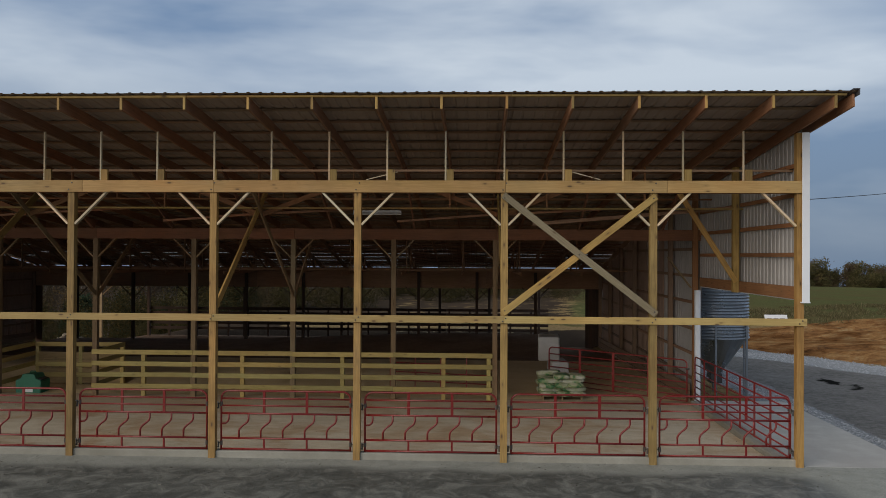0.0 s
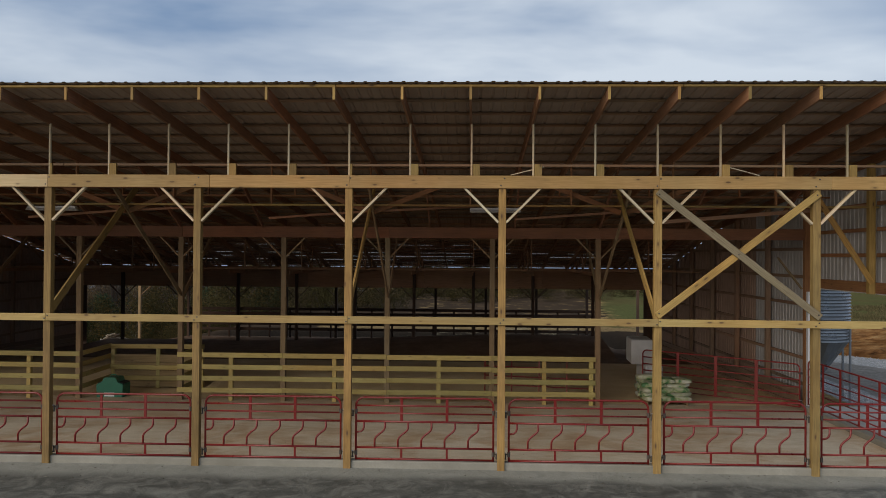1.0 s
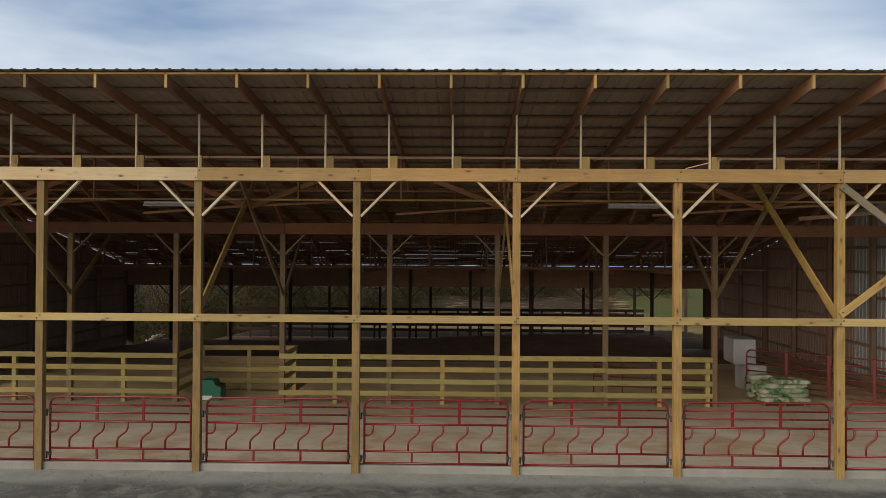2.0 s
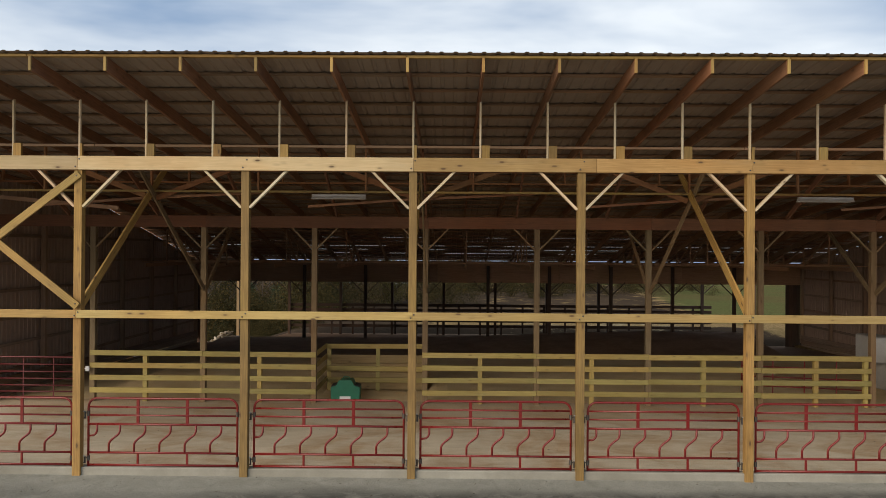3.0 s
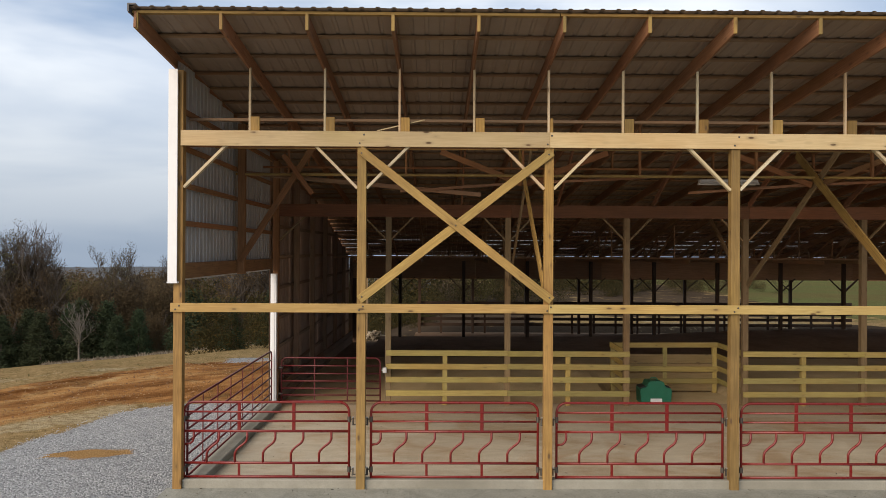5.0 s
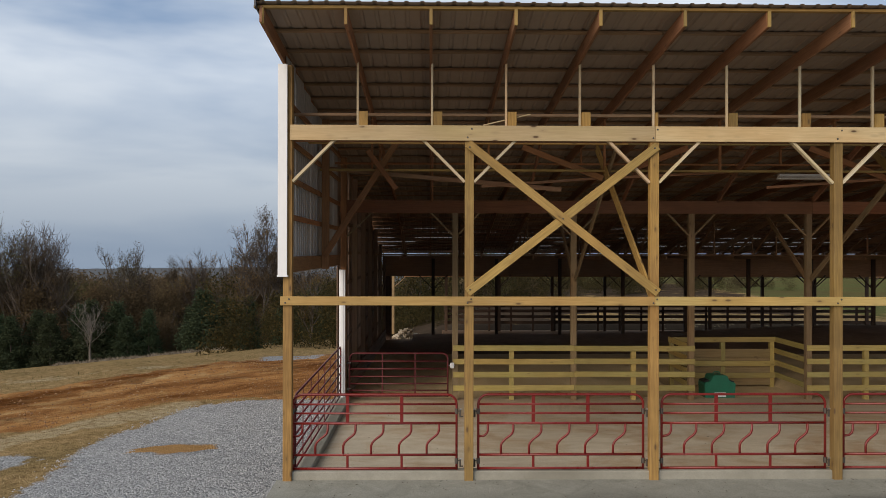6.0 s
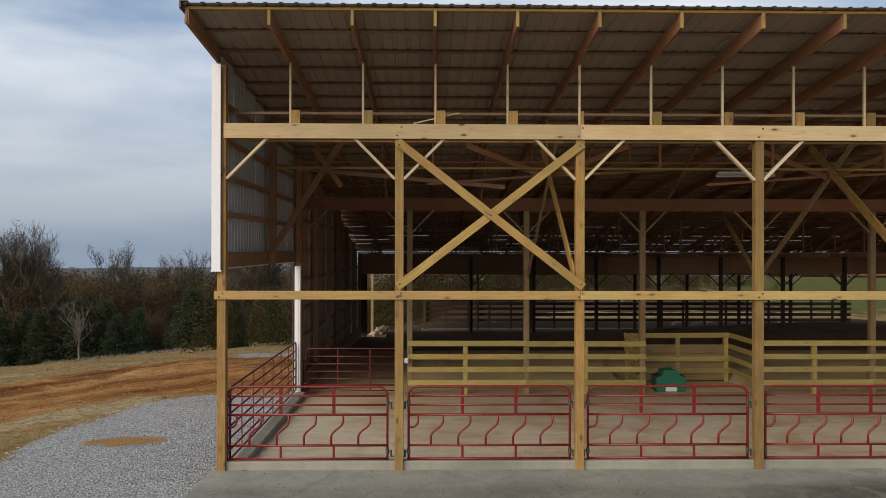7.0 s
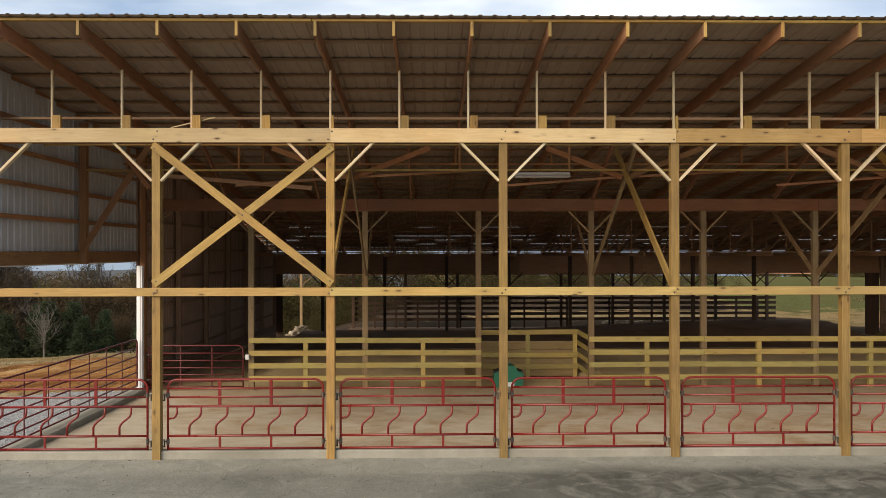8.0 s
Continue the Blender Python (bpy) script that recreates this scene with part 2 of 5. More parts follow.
def barn_floor():
    """Pale dusty concrete, trodden brown towards the board fence."""
    g = Graph("barn_floor_concrete", 0.92)
    g.bsdf.inputs["Specular IOR Level"].default_value = 0.06
    v = g.mapped((1, 1, 1))
    sep = g.n.new("ShaderNodeSeparateXYZ")
    g.link(v, sep.inputs["Vector"])
    big = g.noise(v, 0.55, 5.0, 0.62, 0.8)
    mid = g.noise(g.mapped((0.6, 1.5, 1)), 2.1, 6.0, 0.68, 0.6)
    fine = g.noise(v, 40.0, 3.0, 0.75)
    c = g.ramp(mid, (0.3, (0.50, 0.43, 0.315)), (0.7, (0.66, 0.59, 0.465)))
    c = g.mix(g.ramp(big, (0.45, 0.0), (0.64, 0.7)), c, g.ramp(mid, (0.35, (0.36, 0.225, 0.12)), (0.65, (0.50, 0.35, 0.21))))
    tread = g.math("MULTIPLY", g.math("SUBTRACT", sep.outputs["Y"], 4.2), 0.22)
    tread = g.math("ADD", tread, g.math("MULTIPLY", g.math("SUBTRACT", mid, 0.5), 1.3))
    c = g.mix(g.ramp(tread, (0.15, 0.0), (0.75, 0.8)), c, g.ramp(fine, (0.35, (0.42, 0.28, 0.17)), (0.65, (0.55, 0.41, 0.27))))
    wash = g.noise(g.mapped((0.3, 2.4, 1)), 1.2, 6.0, 0.7, 0.5)
    c = g.mix(g.ramp(wash, (0.56, 0.0), (0.70, 0.45)), c, (0.70, 0.66, 0.56))
    c = g.mix(g.ramp(fine, (0.35, 0.3), (0.58, 0.0)), c, (0.25, 0.18, 0.11))
    g.color(c)
    g.bump(g.math("ADD", fine, g.math("MULTIPLY", mid, 2.0)), 0.35, 0.005)
    return g.mat


M["floor"] = barn_floor()
M["kerb"] = concrete("kerb_concrete", (0.28, 0.27, 0.23), (0.36, 0.35, 0.30), (0.20, 0.19, 0.155))
M["pad"] = concrete("pale_pad_concrete", (0.38, 0.37, 0.34), (0.46, 0.45, 0.42), (0.32, 0.31, 0.29))
M["block"] = concrete("concrete_block", (0.47, 0.46, 0.435), (0.56, 0.55, 0.525), (0.34, 0.29, 0.23))
M["bedding"] = concrete("dark_bedding", (0.21, 0.13, 0.08), (0.275, 0.172, 0.108), (0.15, 0.09, 0.055), scale=2.0)
M["earth"] = concrete("brown_earth", (0.68, 0.52, 0.30), (0.76, 0.61, 0.38), (0.57, 0.42, 0.23))


def apron():
    """Dirty worn slab: pale beside the kerb, dark with wet soil further out."""
    g = Graph("dirty_slab", 0.8)
    v = g.mapped((1, 1, 1))
    big = g.noise(v, 0.28, 5.0, 0.6, 0.6)
    mid = g.noise(v, 1.9, 8.0, 0.72, 0.8)
    fine = g.noise(v, 30.0, 4.0, 0.8)
    soil = g.math("ADD", g.attribute("soil"), g.math("MULTIPLY", g.math("SUBTRACT", mid, 0.5), 0.9))
    soil = g.math("ADD", soil, g.math("MULTIPLY", g.math("SUBTRACT", big, 0.5), 0.9))
    pale = g.ramp(mid, (0.3, (0.21, 0.215, 0.18)), (0.7, (0.33, 0.33, 0.285)))
    dark = g.ramp(mid, (0.30, (0.04, 0.042, 0.036)), (0.48, (0.10, 0.102, 0.088)), (0.58, (0.17, 0.172, 0.148)), (0.74, (0.28, 0.275, 0.24)))
    c = g.mix(g.ramp(soil, (0.3, 0.0), (0.75, 1.0)), pale, dark)
    wander = g.mix(0.18, g.mapped((1, 1, 1)), g.n.new("ShaderNodeTexNoise").outputs["Color"])
    cr = g.cells(wander, 0.42, "Distance", "DISTANCE_TO_EDGE")
    c = g.mix(g.ramp(cr, (0.003, 0.12), (0.012, 0.0)), c, (0.03, 0.03, 0.026))
    scrape = g.noise(g.mapped((0.35, 2.2, 1)), 1.4, 6.0, 0.7, 0.5)
    c = g.mix(g.ramp(scrape, (0.58, 0.0), (0.70, 0.5)), c, (0.27, 0.265, 0.23))
    specks = g.cells(v, 6.0)
    c = g.mix(g.ramp(specks, (0.035, 0.6), (0.06, 0.0)), c, (0.45, 0.44, 0.40))
    c = g.mix(g.ramp(fine, (0.36, 0.28), (0.55, 0.0)), c, (0.04, 0.039, 0.034))
    g.color(c)
    g.roughness(g.ramp(soil, (0.3, 0.85), (0.9, 0.6)))
    g.bump(g.math("ADD", fine, g.math("MULTIPLY", mid, 3.5)), 0.6, 0.012)
    return g.mat


M["apron"] = apron()


def ground_material():
    """Open ground: dry grass, green grass, orange clay and crushed stone, mixed by what lies where."""
    g = Graph("open_ground", 0.95)
    g.bsdf.inputs["Specular IOR Level"].default_value = 0.0
    v = g.mapped((1, 1, 1))
    big = g.noise(v, 0.07, 4.0, 0.6)
    mid = g.noise(v, 0.55, 6.0, 0.68, 0.3)
    fine = g.noise(v, 5.0, 5.0, 0.75)
    ragged = g.math("MULTIPLY", g.math("SUBTRACT", mid, 0.5), 1.9)
    ragged = g.math("ADD", ragged, g.math("MULTIPLY", g.math("SUBTRACT", fine, 0.5), 0.55))

    def mask(name):
        return g.ramp(g.math("ADD", g.attribute(name), ragged), (0.42, 0.0), (0.60, 1.0))

    dry = g.mix(g.ramp(fine, (0.3, 0.0), (0.7, 1.0)), (0.15, 0.10, 0.046), (0.41, 0.285, 0.14))
    dry = g.mix(g.ramp(mid, (0.45, 0.0), (0.7, 0.7)), dry, (0.12, 0.095, 0.042))
    green = g.mix(g.ramp(fine, (0.3, 0.0), (0.7, 1.0)), (0.06, 0.07, 0.025), (0.15, 0.158, 0.064))
    green = g.mix(g.ramp(big, (0.42, 0.0), (0.62, 0.55)), green, (0.13, 0.095, 0.045))
    green = g.mix(g.ramp(mid, (0.48, 0.0), (0.66, 0.6)), green, (0.10, 0.08, 0.036))
    tilt = g.n.new("ShaderNodeMapping")
    tilt.vector_type = "TEXTURE"
    tilt.inputs["Rotation"].default_value = (0, 0, radians(52))
    tilt.inputs["Scale"].default_value = (4.2, 1.5, 1)
    g.link(g.tc.outputs["Object"], tilt.inputs["Vector"])
    streak = g.noise(tilt.outputs["Vector"], 1.3, 9.0, 0.68, 0.5)
    broad = g.noise(tilt.outputs["Vector"], 0.45, 4.0, 0.6, 0.4)
    clay = g.ramp(streak, (0.32, (0.09, 0.045, 0.022)), (0.43, (0.25, 0.115, 0.043)), (0.53, (0.38, 0.19, 0.072)), (0.66, (0.46, 0.30, 0.14)), (0.8, (0.55, 0.40, 0.22)))
    clay = g.mix(g.ramp(mid, (0.55, 0.0), (0.68, 0.7)), clay, g.mix(g.ramp(fine, (0.35, 0.0), (0.65, 1.0)), (0.17, 0.115, 0.055), (0.40, 0.29, 0.15)))
    clay = g.mix(g.ramp(fine, (0.34, 0.5), (0.50, 0.0)), clay, (0.09, 0.045, 0.025))
    clay = g.mix(g.ramp(broad, (0.44, 0.0), (0.58, 0.85)), clay, g.mix(1.0, clay, (0.50, 0.44, 0.41), "MULTIPLY"))
    pale = g.mix(g.ramp(fine, (0.35, 0.0), (0.65, 1.0)), (0.24, 0.18, 0.10), (0.42, 0.34, 0.21))
    st = g.n.new("ShaderNodeTexVoronoi")
    st.inputs["Scale"].default_value = 24.0
    g.link(v, st.inputs["Vector"])
    sep = g.n.new("ShaderNodeSeparateColor")
    g.link(st.outputs["Color"], sep.inputs["Color"])
    stone = g.ramp(sep.outputs["Red"], (0.0, (0.23, 0.24, 0.245)), (0.6, (0.33, 0.345, 0.35)), (1.0, (0.44, 0.45, 0.455)))
    stone = g.mix(g.ramp(st.outputs["Distance"], (0.5, 0.0), (0.85, 0.55)), stone, (0.11, 0.115, 0.12))
    stone = g.mix(g.ramp(mid, (0.35, 0.25), (0.65, 0.0)), stone, (0.10, 0.11, 0.12))
    tar = g.mix(g.ramp(fine, (0.35, 0.0), (0.68, 0.6)), g.ramp(mid, (0.3, (0.105, 0.10, 0.094)), (0.7, (0.19, 0.182, 0.17))), (0.30, 0.29, 0.27))
    wood_floor = g.mix(g.ramp(big, (0.3, 0.0), (0.7, 1.0)), (0.045, 0.034, 0.026), (0.085, 0.06, 0.04))
    c = g.mix(mask("green"), dry, green)
    c = g.mix(mask("woods"), c, wood_floor)
    c = g.mix(mask("pale"), c, pale)
    clay = g.mix(mask("moist"), clay, g.mix(1.0, clay, (0.52, 0.44, 0.40), "MULTIPLY"))
    c = g.mix(mask("clay"), c, clay)
    c = g.mix(mask("stone"), c, stone)
    c = g.mix(mask("tar"), c, tar)
    c = g.mix(mask("wet"), c, (0.016, 0.016, 0.015))
    c = g.mix(mask("puddle"), c, g.ramp(mid, (0.3, (0.30, 0.17, 0.07)), (0.7, (0.40, 0.245, 0.11))))
    g.color(c)
    g.bump(g.math("ADD", g.math("MULTIPLY", fine, 2.0), g.math("MULTIPLY", st.outputs["Distance"], -0.9)), 0.9, 0.05)
    return g.mat


M["ground"] = ground_material()


def leaves(name, *stops):
    g = Graph(name, 0.85)
    g.color(g.mix(g.math("MULTIPLY", g.random(), 0.35), g.ramp(g.island(), *stops), (0.05, 0.035, 0.02)))
    g.bsdf.inputs["Specular IOR Level"].default_value = 0.1
    thin = g.n.new("ShaderNodeBsdfTranslucent")
    both = g.n.new("ShaderNodeMixShader")
    both.inputs["Fac"].default_value = 0.4
    g.link(g.bsdf.inputs["Base Color"].links[0].from_socket, thin.inputs["Color"])
    g.link(g.bsdf.outputs["BSDF"], both.inputs[1])
    g.link(thin.outputs["BSDF"], both.inputs[2])
    g.link(both.outputs["Shader"], g.n["Material Output"].inputs["Surface"])
    return g.mat


M["leaf_brown"] = leaves("russet_leaves", (0.0, (0.086, 0.061, 0.036)), (0.5, (0.115, 0.081, 0.046)), (1.0, (0.155, 0.108, 0.058)))
M["leaf_olive"] = leaves("olive_leaves", (0.0, (0.069, 0.069, 0.027)), (0.5, (0.125, 0.115, 0.045)), (1.0, (0.188, 0.150, 0.060)))
# Darkened copy of the olive leaves: the dimness behind the barn is in colour.
M["leaf_olive_dim"] = leaves("shade_dimmed_olive_leaves", (0.0, (0.025, 0.027, 0.010)), (0.6, (0.055, 0.050, 0.016)), (1.0, (0.119, 0.077, 0.022)))
M["scrap"] = leaves("grey_brown_scraps", (0.0, (0.05, 0.045, 0.035)), (0.7, (0.15, 0.13, 0.10)), (1.0, (0.36, 0.33, 0.27)))
M["leaf_gold"] = leaves("golden_leaves", (0.0, (0.192, 0.102, 0.024)), (1.0, (0.360, 0.216, 0.060)))
M["needle"] = leaves("cedar_needles", (0.0, (0.024, 0.045, 0.026)), (1.0, (0.068, 0.10, 0.052)))
M["straw"] = leaves("dry_straw", (0.0, (0.15, 0.105, 0.05)), (0.5, (0.27, 0.20, 0.10)), (1.0, (0.42, 0.33, 0.18)))
M["weed"] = leaves("rank_weeds", (0.0, (0.08, 0.075, 0.03)), (0.6, (0.17, 0.145, 0.065)), (1.0, (0.29, 0.23, 0.125)))
M["twig"] = leaves("brush_twigs", (0.0, (0.12, 0.09, 0.06)), (1.0, (0.42, 0.36, 0.28)))
# Blue-grey tone puts the haze of distance into the ridge's colour.
M["ridge"] = paint("hazed_far_woods", (0.06, 0.066, 0.072), 0.95, 0.0, 0.4, 0.02)
M["bark"] = paint("grey_bark", (0.105, 0.085, 0.07), 0.9, 0.0, 0.4, 4.0)
M["twig_grey"] = leaves("fine_grey_twigs", (0.0, (0.07, 0.056, 0.046)), (1.0, (0.145, 0.115, 0.092)))
M["bark_pale"] = paint("pale_bark", (0.135, 0.118, 0.10), 0.9, 0.0, 0.4, 4.0)


def bag_material():
    g = Graph("printed_feed_bag", 0.4)
    v = g.mapped((1, 1, 1), vary=True)
    a = g.noise(v, 3.2, 3.0, 0.5, 0.8)
    c = g.ramp(a, (0.38, (0.06, 0.16, 0.06)), (0.45, (0.26, 0.31, 0.15)), (0.54, (0.40, 0.40, 0.27)), (0.72, (0.55, 0.54, 0.44)))
    g.color(c)
    g.bump(g.noise(v, 9.0, 4.0), 0.5, 0.012)
    return g.mat


M["bag"] = bag_material()

# ---------------------------------------------------------------- mesh helpers
MESHES = {}


def part(name, bm, material, parent=None, label="", smooth=False):
    me = bpy.data.meshes.new(name)
    bm.to_mesh(me)
    bm.free()
    if smooth:
        for p in me.polygons:
            p.use_smooth = True
    me.materials.append(material)
    ob = new(name, me)
    ob.parent = parent
    if label:
        ob["label"] = label
    return ob


def holder(name, label, category, group="", kind="", at=(0, 0, 0)):
    e = new(name)
    e.empty_display_size = 0.2
    e.location = at
    return tagged(e, label, category, group, kind)


def box_bm(x0, x1, y0, y1, z0, z1, bevel=0.0, bm=None):
    bm = bm or bmesh.new()
    r = bmesh.ops.create_cube(bm, size=1.0)
    for v in r["verts"]:
        v.co = Vector((x0 if v.co.x < 0 else x1, y0 if v.co.y < 0 else y1, z0 if v.co.z < 0 else z1))
    if bevel:
        edges = list({e for v in r["verts"] for e in v.link_edges})
        bmesh.ops.bevel(bm, geom=edges, offset=bevel, segments=1, affect="EDGES")
    return bm


def board_mesh(length, width, depth, material, bevel=0.004):
    """A sawn board from x = 0 to its length, centred in y and z."""
    key = ("board", round(length, 3), round(width, 3), round(depth, 3), material.name)
    if key not in MESHES:
        bm = box_bm(0, length, -width / 2, width / 2, -depth / 2, depth / 2, min(bevel, width * 0.2, depth * 0.2))
        me = bpy.data.meshes.new("board")
        bm.to_mesh(me)
        bm.free()
        me.materials.append(material)
        MESHES[key] = me
    return MESHES[key]


def board(name, p0, p1, width, depth, material, parent=None, label="", up=(0, 0, 1), roll=0.0):
    """A board from p0 to p1; depth runs towards up, width across it."""
    p0, p1 = Vector(p0), Vector(p1)
    x = (p1 - p0).normalized()
    u = Vector(up)
    if abs(x.dot(u)) > 0.98:
        u = Vector((0, 1, 0))
    y = u.cross(x).normalized()
    z = x.cross(y)
    m = Matrix((x, y, z)).transposed().to_4x4()
    m.translation = p0
    ob = new(name, board_mesh((p1 - p0).length, width, depth, material))
    ob.matrix_basis = m @ pose(0, 0, 0, roll, 0, 0)
    ob.parent = parent
    if label:
        ob["label"] = label
    return ob


def tube_bm(points, r, sides=8, bm=None, closed=False, r_end=None):
    bm = bm or bmesh.new()
    pts = [Vector(p) for p in points]
    n = len(pts)
    rings = []
    ref = None
    for i, p in enumerate(pts):
        a = pts[(i - 1) % n] if (closed or i > 0) else p
        b = pts[(i + 1) % n] if (closed or i < n - 1) else p
        t = (b - a).normalized()
        if ref is None:
            ref = t.orthogonal().normalized()
        ref = (ref - t * ref.dot(t)).normalized()
        side = t.cross(ref)
        rr = r if r_end is None else r + (r_end - r) * i / (n - 1)
        rings.append([bm.verts.new(p + (ref * math.cos(k * math.tau / sides) + side * math.sin(k * math.tau / sides)) * rr) for k in range(sides)])
    for i in range(n if closed else n - 1):
        a, b = rings[i], rings[(i + 1) % n]
        for k in range(sides):
            bm.faces.new((a[k], a[(k + 1) % sides], b[(k + 1) % sides], b[k]))
    if not closed:
        bm.faces.new(rings[0][::-1])
        bm.faces.new(rings[-1])
    return bm


def arc(cx, cz, r, a0, a1, n=6, y=0.0):
    return [(cx + r * math.cos(radians(a0 + (a1 - a0) * k / n)), y, cz + r * math.sin(radians(a0 + (a1 - a0) * k / n))) for k in range(n + 1)]


def ribbed_bm(width, pitch, rib, height, length, thick=0.0):
    """A rib-steel sheet: profile across x, length along y, ribs upwards."""
    prof, x = [(0.0, 0.0)], 0.0
    k = 0
    while x + pitch <= width + 1e-6:
        c = x + pitch / 2
        prof += [(c - rib, 0.0), (c - rib * 0.45, height), (c + rib * 0.45, height), (c + rib, 0.0)]
        x += pitch
        k += 1
    prof.append((width, 0.0))
    bm = bmesh.new()
    a = [bm.verts.new((px, 0, pz)) for px, pz in prof]
    b = [bm.verts.new((px, length, pz)) for px, pz in prof]
    for i in range(len(prof) - 1):
        bm.faces.new((a[i], a[i + 1], b[i + 1], b[i]))
    if thick:
        bmesh.ops.solidify(bm, geom=bm.faces[:], thickness=thick)
    return bm


# ---------------------------------------------------------------- ground
def step(a, b, v):
    t = min(1.0, max(0.0, (v - a) / (b - a)))
    return t * t * (3 - 2 * t)


def ground_z(x, y):
    """Level yard round the barn; the land falls away to the west, north-west and far off."""
    west = step(6.0, -5.0, x)
    lean = 2.0 * step(24.4, 24.9, y)
    z = -0.46 - 0.5 * step(0.4 + lean, 1.2 + lean, x) * step(30.2, 29.4, x) * step(7.0, 9.0, y) * step(34.4, 32.6, y) - 0.35 * step(24, 32, y)
    fall = 0.088 * max(0.0, y - 13) * step(9, 22, y)
    fall += 0.100 * max(0.0, -9 - x) * step(6, 26, y)
    fall = fall if fall < 14 else 14 + (fall - 14) * 0.35
    z -= west * fall
    far = math.hypot(x - 15, y)
    z -= (1 - west) * 0.016 * max(0.0, far - 60)
    z -= 62 * step(180, 1100, far) + 14 * step(1100, 3000, far)
    if y > 35 and x > 2:
        z += 0.012 * (y - 35) * step(2, 14, x) * step(140, 60, y)
    rut = 0.07 * noise.noise((x * 0.9, y * 1.6, 2.0)) * step(-0.5, -2.5, x) * step(6, 10, y)
    return z + rut + 0.05 * noise.noise((x * 0.35, y * 0.35, 0.0)) * step(1.0, 5.0, max(-x, x - 33, y - 26))


def axis(lo, hi, fine, far):
    pts = list(np.arange(lo, hi + 1e-6, fine))
    s, a = fine, lo
    while a > -far:
        s *= 1.22
        a -= s
        pts.insert(0, a)
    s, b = fine, hi
    while b < far:
        s *= 1.22
        b += s
        pts.append(b)
    return pts


def bump_fn(v, lo, hi, soft):
    return step(lo - soft, lo + soft, v) * step(hi + soft, hi - soft, v)


def ground_zones(x, y):
    """Shares of crushed stone, clay, pale straw, green grass, tarmac and clay puddle."""
    edge = np.interp(y, (1.0, 3.2, 4.4, 5.8, 7.4, 8.0, 8.7), (-4.5, -4.7, -4.65, -4.3, -3.95, -3.6, -2.3))
    stone = step(edge - 0.4, edge + 0.4, x) * step(9.1, 8.5, y) * step(0.8, 0.2, x)
    stone = max(stone, bump_fn(x, -3.4, -0.9, 0.6) * step(24, 27, y) * step(66, 60, y))
    stone = max(stone, bump_fn(x, -9.5, -5.6, 0.4) * bump_fn(y, 1.4, 3.0, 0.4))
    stone = max(stone, bump_fn(x, -5.6, -2.8, 0.6) * bump_fn(y, 21, 29, 1.5))
    verge = 20.6 - 1.5 * (x - 39.3)
    stone = max(stone, step(32.6, 33.0, x) * step(0.8, -0.8, y - verge))
    tar = step(33.9, 34.5, x) * step(0.7, -0.7, y - 16.2 + 1.5 * (x - 38.8)) * step(-6.0, -2.0, y)
    wet = bump_fn(x - 0.25 * math.sin(y * 2.2), 36.85, 37.35, 0.3) * bump_fn(y, 11.4, 14.0, 0.5)
    lo = np.interp(x, (-14, -9, -6.5, -5.7, -4.5, -3.5), (1.5, 3.4, 5.2, 7.1, 8.3, 8.8))
    hi = np.interp(x, (-20, -14, -9.2, -8.5, -7.4, -6.3, -5.7, -3.0), (6.5, 8.0, 9.9, 11.8, 13.4, 16.0, 22.0, 26.0))
    clay = bump_fn(y, lo, hi, 0.8) * step(0.8, -0.2, x)
    moist = 0.62 * bump_fn(y, hi - 4.2, hi - 0.6, 1.2) * step(-1.5, -3.5, x)
    clay = max(clay, step(-0.8, 0.8, y - verge) * step(33, 35, x) * step(1.5, -1.5, y - 42 - 0.69 * (x - 48.6)))
    pale = 0.75 * bump_fn(y, lo - 2.4, lo + 0.2, 0.7) * step(-13, -11, x) * step(-3.2, -4.2, x)
    pale = max(pale, 0.55 * bump_fn(y, hi + 1.5, hi + 3.5, 1.5) * step(0.5, -2, x))
    # pale share beyond the lean-to stands for daylit ground, light put into colour
    pale = max(pale, bump_fn(y, 32.5, 39, 1.0) * step(13.0, 19.0, x) * step(29.5, 28.0, x) * 0.4)
    pale = max(pale, 0.8 * bump_fn(x, 27.6, 28.7, 0.4) * bump_fn(y, 25, 32, 0.8))
    pale = max(pale, 0.8 * bump_fn(x, -1.0, 2.5, 0.6) * bump_fn(y, 25.2, 26.6, 0.5))
    green = step(26, 34, x) * step(40, 46, y - 0.69 * max(0.0, x - 48.6)) + 0.25 * step(2.0, -6.0, y - 2) * step(-4.6, -6.5, x)
    green = max(green, 0.75 * step(6, 20, x) * step(33, 44, y))
    d = math.hypot((x + 2.85) / 0.8, (y - 3.5) / 0.48)
    puddle = 1.35 * step(1.25, 0.75, d)
    woods = step(70, 80, y) * step(14, 0, x) + step(230, 330, math.hypot(x, y))
    # woods tone reused to darken ground behind the barn, shade put into colour
    woods = max(woods, 0.9 * bump_fn(x, 3.0, 32.0, 1.0) * bump_fn(y, 24, 36, 1.0))
    woods = max(woods, (0.95 - 0.22 * step(9, 17, x)) * step(39, 42, y) * step(2, 6, x) * step(34 + 0.12 * (y - 35), 27 + 0.12 * (y - 35), x) * step(120, 100, y))
    woods = max(woods, 0.85 * step(31, 34, y) * step(64, 58, y) * step(-2, 1, x) * step(16, 8, x))
    return stone, clay, pale, min(1.0, green) * (1 - min(1, woods)), tar, puddle, min(1.0, woods), wet, moist


